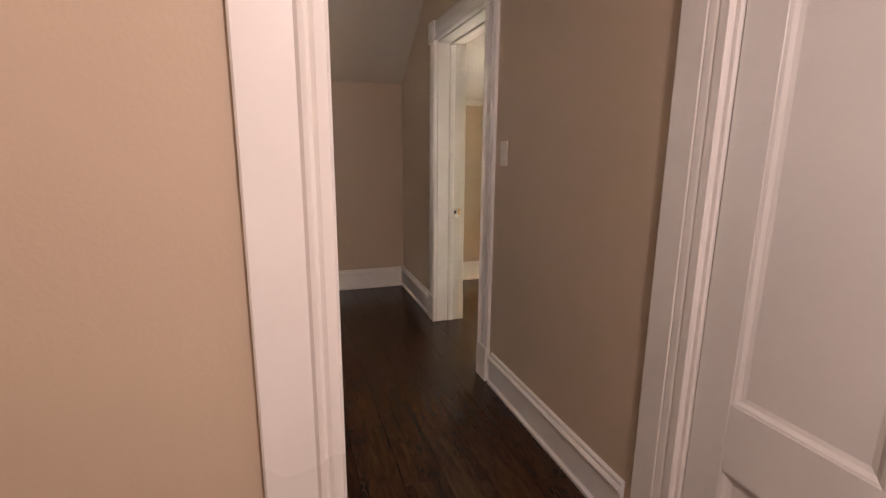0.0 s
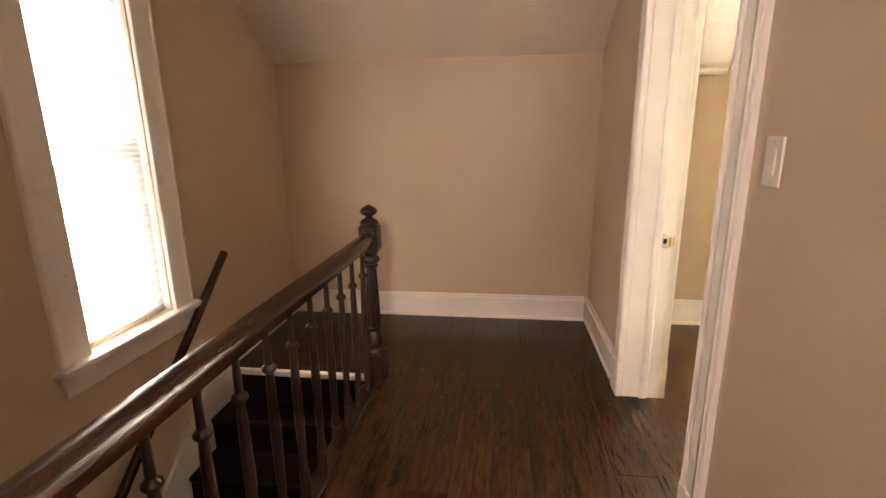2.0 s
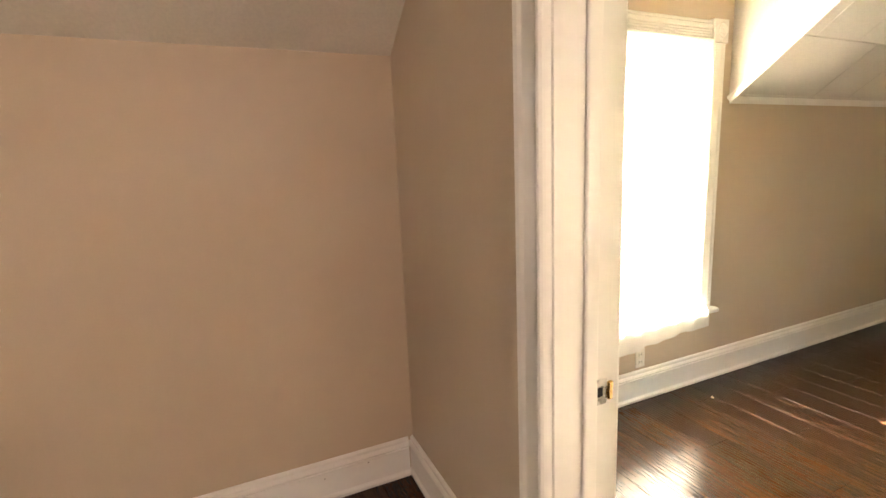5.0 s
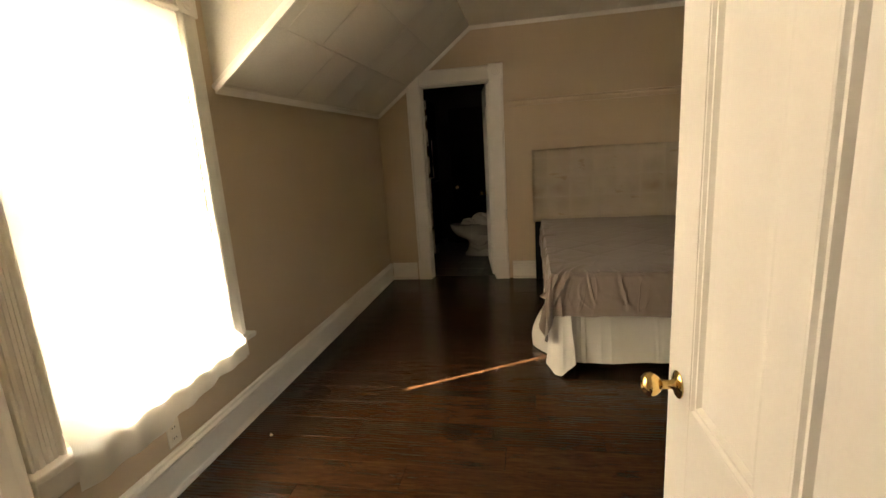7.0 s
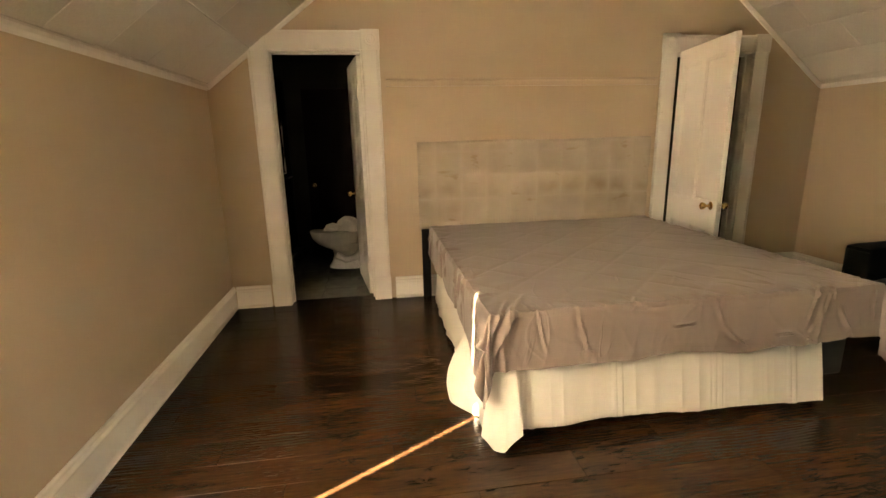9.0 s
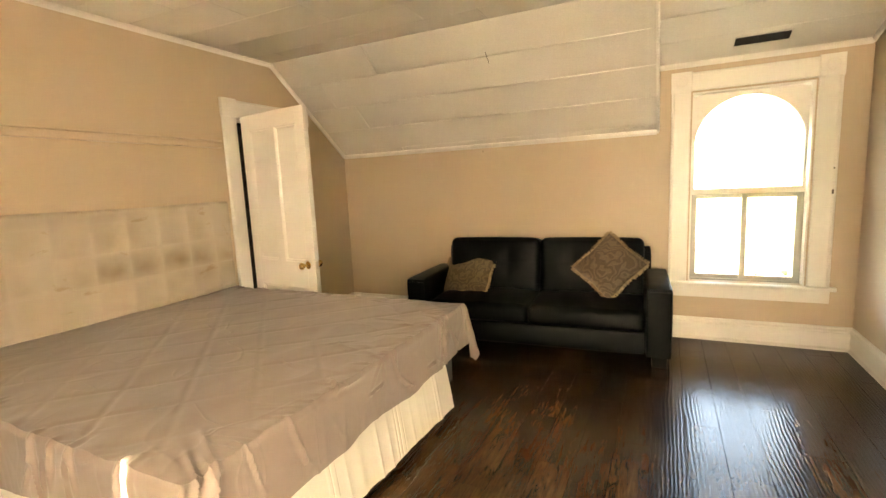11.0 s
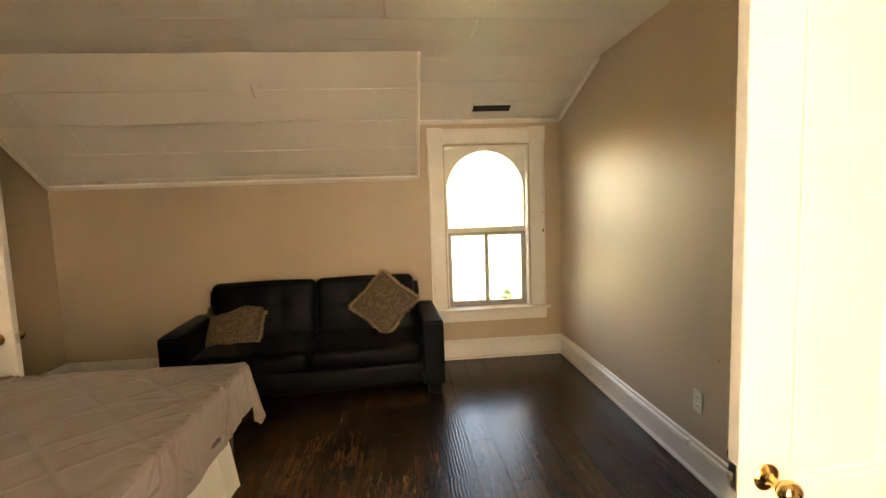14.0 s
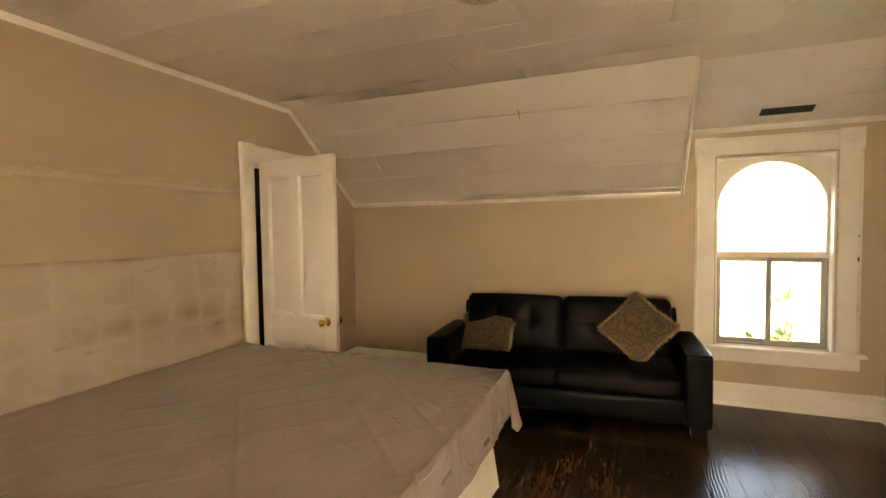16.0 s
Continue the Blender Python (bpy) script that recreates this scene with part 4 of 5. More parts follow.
# -- landing: stairs, balustrade, switch --
stair = thing("staircase", "steep enclosed stair with dark wooden treads going down", "staircase", Matrix.Translation((-1.83, -1.0, 0)), "structure")
RISE, GO = 0.195, 0.235
for i in range(11):
    z = -RISE * (i + 1)
    y = -0.965 - GO * i
    part("riser", boxed((-2.30, y - 0.018, z), (-1.30, y, z + RISE - 0.03)), STEPWOOD, stair)
    part("tread", boxed((-2.30, y - GO - 0.03, z - 0.03), (-1.30, y - 0.001, z), 0.010, 2), STEPWOOD, stair)
part("landing_nosing", boxed((-2.30, -0.992, -0.040), (-1.42, -0.958, -0.003), 0.008, 2), TRIM, stair, "white painted nosing strip at the stair head")
sk = bmesh.new()
extrude(sk, [(-2.298, -0.93, 0.20), (-2.298, -1.02, 0.16), (-2.298, -3.30, 0.16 - 2.28 * RISE / GO), (-2.298, -3.30, -0.30 - 2.28 * RISE / GO), (-2.298, -0.93, -0.30)], (0, 0, 0), (0.024, 0, 0))
part("skirt_board", sk, TRIM, stair, "white painted skirting board stepping down the stair wall")
solo("baseboard_11", run(bmesh.new(), BB, (-2.30, -0.93, 0), (-2.30, -0.026, 0), (1, 0, 0)), TRIM, "tall white painted baseboard with a moulded cap", "baseboard", "structure")

RX, NY = -1.36, -0.985
bal = thing("balustrade", "dark stained wooden balustrade with turned newel and balusters", "balustrade", Matrix.Translation((RX, NY, 0)))
nw = bmesh.new()
box(nw, (RX - 0.058, NY - 0.058, -0.012), (RX + 0.058, NY + 0.058, 0.165), 0.006)
lathe(nw, [(0.052, 0.163), (0.056, 0.170), (0.050, 0.185), (0.040, 0.192), (0.048, 0.205), (0.052, 0.225), (0.046, 0.262), (0.034, 0.290), (0.040, 0.300), (0.044, 0.308), (0.038, 0.316)], (RX, NY, 0), 20)
lathe(nw, [(0.040, 0.314), (0.038, 0.45), (0.032, 0.60), (0.028, 0.655), (0.036, 0.664), (0.040, 0.672), (0.032, 0.684)], (RX, NY, 0), 8)
lathe(nw, [(0.030, 0.682), (0.046, 0.694), (0.050, 0.708), (0.044, 0.722), (0.034, 0.730), (0.040, 0.742), (0.046, 0.752)], (RX, NY, 0), 20)
box(nw, (RX - 0.052, NY - 0.052, 0.750), (RX + 0.052, NY + 0.052, 0.905), 0.014)
lathe(nw, [(0.050, 0.903), (0.052, 0.912), (0.044, 0.922), (0.040, 0.928), (0.024, 0.934), (0.019, 0.942), (0.024, 0.950), (0.040, 0.958), (0.047, 0.970), (0.046, 0.980), (0.036, 0.992), (0.016, 1.002), (0.010, 1.008)], (RX, NY, 0), 24)
newel = part("newel_post", nw, DARKWOOD, bal, smooth=True)
for s, ax in ((1, "x"), (-1, "x"), (1, "y"), (-1, "y")):
    lo = [RX - 0.026, NY - 0.026, 0.775]
    hi = [RX + 0.026, NY + 0.026, 0.880]
    i = 0 if ax == "x" else 1
    c = (RX, NY)[i]
    lo[i], hi[i] = sorted((c + s * 0.050, c + s * 0.058))
    part("newel_panel", boxed(lo, hi, 0.006), DARKWOOD, newel)
rp = []
for a in arc(10, -0.25, math.pi + 0.25):
    rp.append((RX + 0.040 * math.cos(a), 0, 0.831 + 0.034 * math.sin(a)))
rp += [(RX - 0.028, 0, 0.801), (RX - 0.024, 0, 0.788), (RX + 0.024, 0, 0.788), (RX + 0.028, 0, 0.801)]
part("handrail", extrude(bmesh.new(), rp, (0, -3.32, 0), (0, NY - 0.05, 0)), HANDRAIL, bal, "rounded handrail with its stain worn along the edge", smooth=True)
part("base_rail", boxed((RX - 0.045, -3.32, -0.012), (RX + 0.030, NY - 0.058, 0.010), 0.004), DARKWOOD, bal)
spin = lathe(bmesh.new(), [(0.019, 0.0), (0.019, 0.10), (0.014, 0.108), (0.019, 0.118), (0.020, 0.135), (0.013, 0.160), (0.016, 0.170), (0.013, 0.178), (0.0155, 0.26), (0.018, 0.42), (0.014, 0.60), (0.012, 0.636), (0.021, 0.645), (0.023, 0.652), (0.021, 0.659), (0.012, 0.668), (0.011, 0.70), (0.010, 0.796)], (0, 0, 0), 12)
spin_me = None
y = NY - 0.165
while y > -3.30:
    if spin_me is None:
        ob = part("baluster", spin, DARKWOOD, bal, smooth=True, local=True)
        spin_me = ob.data
    else:
        ob = new("baluster", spin_me)
        ob.parent = bal
    ob.location = Vector((0, y - NY, 0.008))
    y -= 0.1665
part("newel_patch", boxed((RX - 0.060, -3.325, -0.01), (RX + 0.060, -3.30, 0.86), 0.004), DARKWOOD, bal, "plain dark end post at the wall")

hr = thing("wall_handrail", "dark round wooden handrail running down the stair wall", "handrail", Matrix.Translation((-2.245, -0.96, 0.715)))
p0, p1 = Vector((-2.245, -0.955, 0.718)), Vector((-2.245, -3.2, -1.30))
part("rail", pipe(bmesh.new(), [p0, p0.lerp(p1, 0.3), p0.lerp(p1, 0.6), p1], 0.023, 14), HANDRAIL, hr, smooth=True)
for f in (0.16, 0.62):
    c = p0.lerp(p1, f)
    part("bracket", pipe(bmesh.new(), [c + Vector((0, 0, -0.022)), c + Vector((-0.01, 0, -0.05)), c + Vector((-0.055, 0, -0.055))], 0.006, 8), BLACK, hr, smooth=True)

sw = thing("light_switch", "ivory rocker light switch plate beside the door", "switch", Matrix.Translation((0, -2.166, 1.287)))
part("plate", boxed((-0.006, -2.203, 1.227), (0.0, -2.129, 1.347), 0.003, 2), PLASTIC, sw)
part("rocker", boxed((-0.010, -2.183, 1.255), (-0.005, -2.149, 1.319), 0.002), PLASTIC, sw)
for z in (1.240, 1.334):
    part("screw", lathe(bmesh.new(), [(0.003, 0), (0.003, 0.0015)], (-0.006, -2.166, z), 8, Matrix.Rotation(radians(-90), 4, "Y")), STEEL, sw)


def outlet(at, out, label):
    n = Vector(out)
    rot = n.to_track_quat("Y", "Z").to_matrix().to_4x4()
    o = thing("wall_outlet", label, "outlet", Matrix.Translation(at) @ rot)
    part("plate", boxed((-0.036, 0, -0.058), (0.036, 0.006, 0.058), 0.003, 2), PLASTIC, o, local=True)
    for z in (-0.024, 0.024):
        s = part("socket", boxed((-0.017, 0.004, z - 0.015), (0.017, 0.008, z + 0.015), 0.003), PLASTIC, o, local=True)
        for x in (-0.007, 0.007):
            part("slot", boxed((x - 0.0015, 0.0075, z - 0.004), (x + 0.0015, 0.0085, z + 0.006)), DARKVOID, s, local=True)
    return o


outlet((0.19, -3.167, 0.40), (1, 0, 0), "white wall outlet above the baseboard")
outlet((1.445, 0.0, 0.262), (0, -1, 0), "ivory wall outlet below the window cloth")

cc = thing("cable_clip", "small white cable clip on the baseboard cap", "cable clip", Matrix.Translation((0.205, -3.221, 0.155)))
part("body", boxed((0.203, -3.240, 0.138), (0.226, -3.202, 0.172), 0.004, 2), PLASTIC, cc)
part("cable_stub", pipe(bmesh.new(), [(0.213, -3.203, 0.150), (0.213, -3.180, 0.149)], 0.004, 8), PLASTIC, cc, smooth=True)

# -- bedroom: bed --
HB_Y0, HB_Y1, HB_Z0, HB_Z1, HB_X = -3.612, -1.562, 0.600, 1.322, 4.650
hb = thing("headboard", "stained cream fabric headboard with a stitched square grid on black legs", "headboard", Matrix.Translation((4.68, -2.587, 0)))


def hb_front(u, v):
    y, z = HB_Y0 + u * (HB_Y1 - HB_Y0), HB_Z0 + v * (HB_Z1 - HB_Z0)
    a = (y + 1.708) / 0.2175
    b = (z - 0.656) / 0.1935
    fy, fz = abs(a - round(a)) * 2, abs(b - round(b)) * 2
    if z > 1.06:
        fz = max(fz, min(1.0, (z - 1.043) / 0.06))
    if z < 0.64:
        fz = 1.0
    sy, sz = math.sin(math.pi / 2 * min(1, fy)), math.sin(math.pi / 2 * min(1, fz))
    puff = 0.45 + 0.35 * (sy * sz) ** 0.6 + 0.20 * min(sy, sz) + 0.06 * noise.noise(Vector((y * 4, z * 4, 1.5)))
    e = min(u * 2.05, (1 - u) * 2.05, v * 0.72, (1 - v) * 0.72)
    rnd = min(1.0, e / 0.03)
    return Vector((HB_X + 0.024 - 0.024 * puff + 0.03 * (1 - math.sqrt(max(0, 1 - (1 - rnd) ** 2))), y, z + 0.004 * math.sin(y * 5)))


part("front", grid(bmesh.new(), 150, 60, hb_front), UPHOLSTERY, hb, smooth=True)
part("back", boxed((HB_X + 0.045, HB_Y0 + 0.002, HB_Z0 + 0.002), (4.70, HB_Y1 - 0.002, HB_Z1 - 0.004), 0.006), UPHOLSTERY, hb)
for y in (-1.612, -3.56):
    part("leg", boxed((4.665, y - 0.035, 0.0), (4.695, y + 0.035, 0.75), 0.004), BLACK, hb, "black metal headboard leg")

MX0, MX1, MY0, MY1, MZ = 2.605, 4.635, -3.555, -1.655, 0.632
bed = thing("bed", "wide bed with mattress on a dark base and white skirt", "bed", Matrix.Translation((3.6, -2.6, 0)))
part("mattress", cushion(bmesh.new(), (MX0 + 0.02, MY0 + 0.02, 0.38), (MX1, MY1 - 0.02, MZ - 0.012), 0.05, n=10), SKIRT, bed, smooth=True)
part("base", boxed((MX0 + 0.07, MY0 + 0.04, 0.13), (MX1, MY1 - 0.06, 0.385), 0.012), DUSTCLOTH, bed, "dark cloth-covered box base")
for x, y in ((MX0 + 0.15, MY0 + 0.12), (MX0 + 0.15, MY1 - 0.14), (MX1 - 0.15, MY0 + 0.12), (MX1 - 0.15, MY1 - 0.14)):
    part("leg", lathe(bmesh.new(), [(0.022, 0), (0.026, 0.02), (0.026, 0.135)], (x, y, 0), 12), BLACK, bed, smooth=True)


def fold(u, seed, amp):
    s = noise.noise(Vector((u * 5, seed, 0.0))) + 0.45 * noise.noise(Vector((u * 13, seed, 3.0)))
    for k_, fq in enumerate((5.0, 11.0)):
        s += (0.9, 0.5)[k_] * max(0.0, 1 - 2.4 * abs(noise.noise(Vector((u * fq, seed + 9 * k_, 6.0))))) ** 3
    return amp * s * 1.5


PLEATS = (0.075, 0.345, 0.66, 0.90)


def skirt_w(u, v):
    """Foot side: nearly flat panels between box pleats."""
    y = -1.70 + u * (-3.305 + 1.70)
    z = 0.40 - v * (0.340 - 0.010 * math.sin(u * 5 + 0.4) - 0.006 * math.sin(u * 17 + 1))
    x = MX0 + 0.035 - (fold(u, 1.0, 0.0085) + 0.030) * v ** 0.8 + 0.012 * math.sin(u * 3.1)
    for c in PLEATS:
        d = (u - c) * 1.6
        x -= 0.0022 * (math.tanh((d + 0.022) * 450) - math.tanh((d - 0.026) * 450)) * min(1.0, 0.3 + v)
        x += 0.003 * math.exp(-(d / 0.003) ** 2)
    return Vector((x, y + 0.03 * v * u * -1, z))


part("skirt", grid(bmesh.new(), 460, 24, skirt_w), SKIRT, bed, "white pleated cotton bed skirt", smooth=True)


def skirt_n(u, v):
    x = 4.50 + u * (2.66 - 4.50)
    z = 0.40 - v * (0.365 + 0.010 * math.sin(u * 7))
    y = MY1 - 0.035 + (fold(u, 2.2, 0.012) + 0.03) * v
    return Vector((x, y, max(0.012, z)))


part("skirt", grid(bmesh.new(), 160, 24, skirt_n), SKIRT, bed, "white pleated cotton bed skirt", smooth=True)


def corner_drape(u, v):
    """The white sheet corner that hangs to the floor at the foot of the bed."""
    s = 2 * u - 1
    out, side = Vector((-0.97, 0.24, 0)), Vector((0.24, 0.97, 0))
    w = 0.050 + 0.042 * v
    z = 0.42 - v * (0.412 - 0.065 * max(0.0, abs(s - 0.15) - 0.25) / 0.75)
    bow = 0.030 * (1 - abs(s + 0.2)) * v + 0.006 * v * math.sin(s * 5 + 0.8)
    p = Vector((MX0 - 0.002, MY1 - 0.052, 0)) + side * s * w + out * (0.004 + 0.030 * v + bow)
    return Vector((p.x, p.y, z))


part("sheet_corner", grid(bmesh.new(), 60, 24, corner_drape), SKIRT, bed, "white sheet corner hanging to the floor", smooth=True)


def puddle(u, v):
    """Slack of the white sheet that bulges out and lies on the floor beside the bed."""
    x = 2.86 + u * 0.50
    bulge = math.sin(math.pi * u) ** 0.6
    y = MY1 - 0.01 + bulge * (0.13 * math.sin(min(1.0, v * 1.25) * math.pi / 2) + 0.012 * math.sin(u * 13 + v * 4))
    z = 0.006 + 0.30 * (1 - v) ** 1.3 * (0.5 + 0.5 * bulge) + 0.012 * (1 + math.sin(u * 17 + v * 7)) * v * (1 - v) * 3
    return Vector((x - 0.03 * v, y, z))


part("sheet_slack", grid(bmesh.new(), 60, 30, puddle), SKIRT, bed, "white sheet slack gathered on the floor", smooth=True)

# taupe cover: a cloth laid over the mattress that hangs over three sides
OX, ON, OS = 0.265, 0.25, 0.24
CN = 380


def wrinkles():
    """Pulled creases of the cloth, on its flat lay: short ridges that fan from its edges, thin and sharp."""
    rw = random.Random(31)
    fx = (MX1 - 0.01 - np.linspace(0, 1, CN + 1) * (MX1 - 0.01 - MX0 + OX))[:, None]
    fy = (MY0 - OS + np.linspace(0, 1, CN + 1) * (MY1 - MY0 + OS + ON))[None, :]
    h = np.zeros((CN + 1, CN + 1))

    def crease(px, py, ang, ln, wid, hi):
        c, s = math.cos(ang), math.sin(ang)
        a = (fx - px) * c + (fy - py) * s
        b = -(fx - px) * s + (fy - py) * c + 0.06 * (a / ln) ** 2 * ln
        keep = np.clip(1 - (a / ln) ** 2, 0, 1)
        w_ = wid * (1.3 - 0.5 * keep)
        return hi * keep * (np.exp(-(b / w_) ** 2) - 0.45 * np.exp(-((b - 2.0 * wid) / (1.6 * w_)) ** 2))

    for i in range(22):
        y = rw.uniform(MY0 - 0.05, MY1 + 0.05)
        h += crease(MX0 + rw.uniform(-0.25, 0.02), y, rw.gauss(0, 0.55), rw.uniform(0.05, 0.17), rw.uniform(0.005, 0.010), rw.uniform(0.004, 0.013))
    for i in range(46):
        y = rw.uniform(MY0, MY1)
        h += crease(MX0 + rw.uniform(-0.02, 0.03), y, rw.gauss(0, 0.25), rw.uniform(0.025, 0.06), rw.uniform(0.005, 0.008), rw.uniform(0.002, 0.005))
    for i in range(18):
        h += crease(MX0 + abs(rw.gauss(0.0, 0.22)), rw.uniform(MY0, MY1), rw.uniform(-0.8, 0.8), rw.uniform(0.05, 0.15), rw.uniform(0.006, 0.010), rw.uniform(0.002, 0.006))
    for i in range(26):
        h += crease(rw.uniform(MX0, MX1), MY1 + rw.uniform(0.0, 0.22), math.pi / 2 + rw.gauss(0, 0.4), rw.uniform(0.05, 0.16), rw.uniform(0.007, 0.012), rw.uniform(0.005, 0.012))
        h += crease(rw.uniform(MX0, MX1), MY0 - rw.uniform(0.0, 0.2), math.pi / 2 + rw.gauss(0, 0.4), rw.uniform(0.05, 0.16), rw.uniform(0.007, 0.012), rw.uniform(0.005, 0.012))
    for i in range(9):
        h += crease(MX0 + rw.uniform(-0.2, 0.05), MY1 + rw.uniform(-0.12, 0.1), rw.gauss(-0.2, 0.3), rw.uniform(0.10, 0.22), rw.uniform(0.009, 0.014), rw.uniform(0.010, 0.018))
    return h


CREASE = wrinkles()


def cover(u, v):
    fx = MX1 - 0.01 - u * (MX1 - 0.01 - MX0 + OX)
    fy = MY0 - OS + v * (MY1 - MY0 + OS + ON)
    ox = max(0.0, MX0 - fx)
    oy = max(0.0, fy - MY1) + max(0.0, MY0 - fy)
    sy = 1.0 if fy > MY1 else -1.0
    x, y = max(fx, MX0), min(max(fy, MY0), MY1)
    d = (fx + fy) / 0.36
    e = (fx - fy) / 0.36
    q = min(abs(d - round(d)), abs(e - round(e)))
    inner = min(1.0, min(x - MX0, y - MY0, MY1 - y) / 0.05 + 0.25)
    z = MZ + inner * (-0.0045 * math.exp(-(q / 0.06) ** 2) * (0.6 + noise.noise(Vector((fx * 1.7, fy * 1.7, 5)))) + 0.006 * noise.noise(Vector((fx * 2.5, fy * 2.5, 0.3))) + 0.0035 * noise.noise(Vector((fx * 9, fy * 5, 2.3))))
    near = max(0.0, 1 - (x - MX0) / 0.75)
    for kk, (fq, dr) in enumerate(((1.6, 0.5), (2.2, -0.8), (3.0, 0.2))):
        r_ = 1 - abs(noise.noise(Vector(((fy + dr * fx) * fq, (fx - dr * fy) * fq * 0.6, 20.0 + kk * 5)))) * 2.6
        z += 0.0060 * inner * max(0.0, r_) ** 9 * (0.06 + 0.94 * near ** 1.5) * (1.0, 0.8, 0.5)[kk]
    z += 0.010 * max(0.0, 1 - min(x - MX0, y - MY0, MY1 - y) / 0.12) * noise.noise(Vector((fx * 11, fy * 11, 7)))
    t = math.hypot(ox, oy)
    z += 0.8 * CREASE[round(u * CN), round(v * CN)] * max(0.0, 1 - t / 0.03)
    if t > 0:
        both = min(ox, oy) / max(ox, oy)
        down = max(ox, oy) + 0.50 * min(ox, oy)
        out = 0.016 * min(1.0, t / 0.03)
        along, across, key = (fy, fx, 1.1) if ox >= oy else (fx, fy, 5.1)
        soft = noise.noise(Vector((along * 4.5, across * 1.5, key)))
        crease = 0.0
        for kk, (fq, sl) in enumerate(((4.5, 0.6), (7.0, -0.8), (11.0, 0.4))):
            r_ = 1 - abs(noise.noise(Vector((along * fq + across * sl * fq * 0.5 + 0.5 * soft, kk * 7.3 + key, across * 1.2)))) * 2.2
            crease += max(0.0, r_) ** 5 * (0.9, 0.7, 0.4)[kk]
        pleat = 0.75 * soft + 0.22 * crease - 0.06
        push = out + down * (0.055 + 0.075 * pleat) + CREASE[round(u * CN), round(v * CN)] * min(1.0, t / 0.03)
        hemlift = 0.045 * noise.noise(Vector((fx * 3, fy * 3, 11.0)))
        down = down * (1 + hemlift * 3)
        if fy > MY1:
            down *= 1 + 0.45 * max(0.0, min(1.0, (3.15 - fx) / 0.4)) * max(0.25, 1 - ox / 0.1)
        if both > 0.02:
            cone = 0.20 * down * math.sin(math.pi * min(1, both)) * 0.9 + push
            x -= cone * ox / t
            y += sy * cone * oy / t
        elif ox > oy:
            x -= max(0.006, push)
        else:
            y += sy * max(0.006, push)
        z -= max(0.0, down - 0.012)
    return Vector((x, y, max(z, 0.05)))


cov = grid(bmesh.new(), CN, CN, cover)
spread = thing("bed_cover", "rumpled taupe cotton sheet spread over the mattress", "bed cover", Matrix.Translation((3.6, -2.6, MZ)))
part("cloth", cov, SHEET, spread, smooth=True)


def hem(u, v):
    """The stitched hem along the foot edge of the cover, a little proud of the cloth."""
    p = cover(0.972 + 0.028 * v, 0.10 + 0.80 * u)
    return p + Vector((-0.0025, 0, -0.001))


part("hem", grid(bmesh.new(), 180, 3, hem), SHEET, spread, "stitched taupe hem band", smooth=True)

# -- bedroom: sofa and cushions --
SA = math.degrees(math.atan2(-4.335 + 4.445, 3.46 - 1.40))
sofa = thing("sofa", "black leather two-seat sofa with tufted back cushions and square arms", "sofa", pose(1.402, -4.445, 0, 0, 0, SA))
SWD, SDP, AW = 2.07, 0.80, 0.175


def lp(name, bm, mat=None, label="", smooth=True):
    return part(name, bm, mat or LEATHER, sofa, label, smooth, True)


for x in (0.0, SWD - AW):
    arm = lp("arm", cushion(bmesh.new(), (x, -SDP, 0.075), (x + AW, 0.0, 0.592), 0.022, (0.006, 0.004, 0.010), 14))
    part("piping", pipe(bmesh.new(), [(x + 0.012, 0.002, 0.56), (x + AW - 0.012, 0.002, 0.56)], 0.004, 6), LEATHER, arm, smooth=True, local=True)
lp("front_panel", cushion(bmesh.new(), (AW + 0.004, -0.10, 0.085), (SWD - AW - 0.004, -0.028, 0.255), 0.016, (0, 0.008, 0.002), 10))
lp("base", boxed((AW, -SDP + 0.02, 0.09), (SWD - AW, -0.09, 0.25), 0.004), BLACK, smooth=False)
cw = (SWD - 2 * AW - 0.012) / 2


def seat_shape(q, p):
    w = 0.006 * math.sin(q.x * 21 + q.y * 8) * (1 - p[2] ** 2 * 0.3) + 0.004 * math.sin(q.x * 47 + q.y * 13)
    return q + Vector((0, 0, w if p[2] > 0.5 else 0))


def back_shape(q, p):
    if p[1] > 0.2:
        s = 0.0
        for tx in (-0.145, 0.145):
            s += math.exp(-((q.x - tx) / 0.075) ** 2) * math.exp(-((q.z - 0.03) / 0.085) ** 2) * 0.026
            s += math.exp(-((q.x - tx) / 0.014) ** 2) * 0.009 * (1 - abs(p[2]))
        s += math.exp(-((q.z - 0.03) / 0.013) ** 2) * 0.007 * (1 - abs(p[0]))
        q.y -= s
    return q


for i in range(2):
    x = AW + 0.004 + i * (cw + 0.004)
    lp("seat_cushion", cushion(bmesh.new(), (x, -0.66, 0.252), (x + cw, -0.020, 0.405), 0.040, (0.002, 0.012, 0.022), 22, seat_shape))
    b = cushion(bmesh.new(), (x, -0.77, 0.375), (x + cw, -0.555, 0.872), 0.055, (0.002, 0.035, 0.008), 44, back_shape)
    bmesh.ops.transform(b, matrix=Matrix.Translation((0, -0.60, 0.4)) @ Matrix.Rotation(radians(9), 4, "X") @ Matrix.Translation((0, 0.60, -0.4)), verts=b.verts[:])
    lp("back_cushion", b)
lp("back_frame", cushion(bmesh.new(), (AW * 0.7, -SDP - 0.02, 0.075), (SWD - AW * 0.7, -SDP + 0.06, 0.79), 0.03, (0, 0, 0), 8))
for x in (0.08, SWD - 0.08):
    for yy in (-0.07, -SDP + 0.08):
        lp("foot", boxed((x - 0.05, yy - 0.04, 0.0), (x + 0.05, yy + 0.04, 0.078), 0.004), smooth=False)


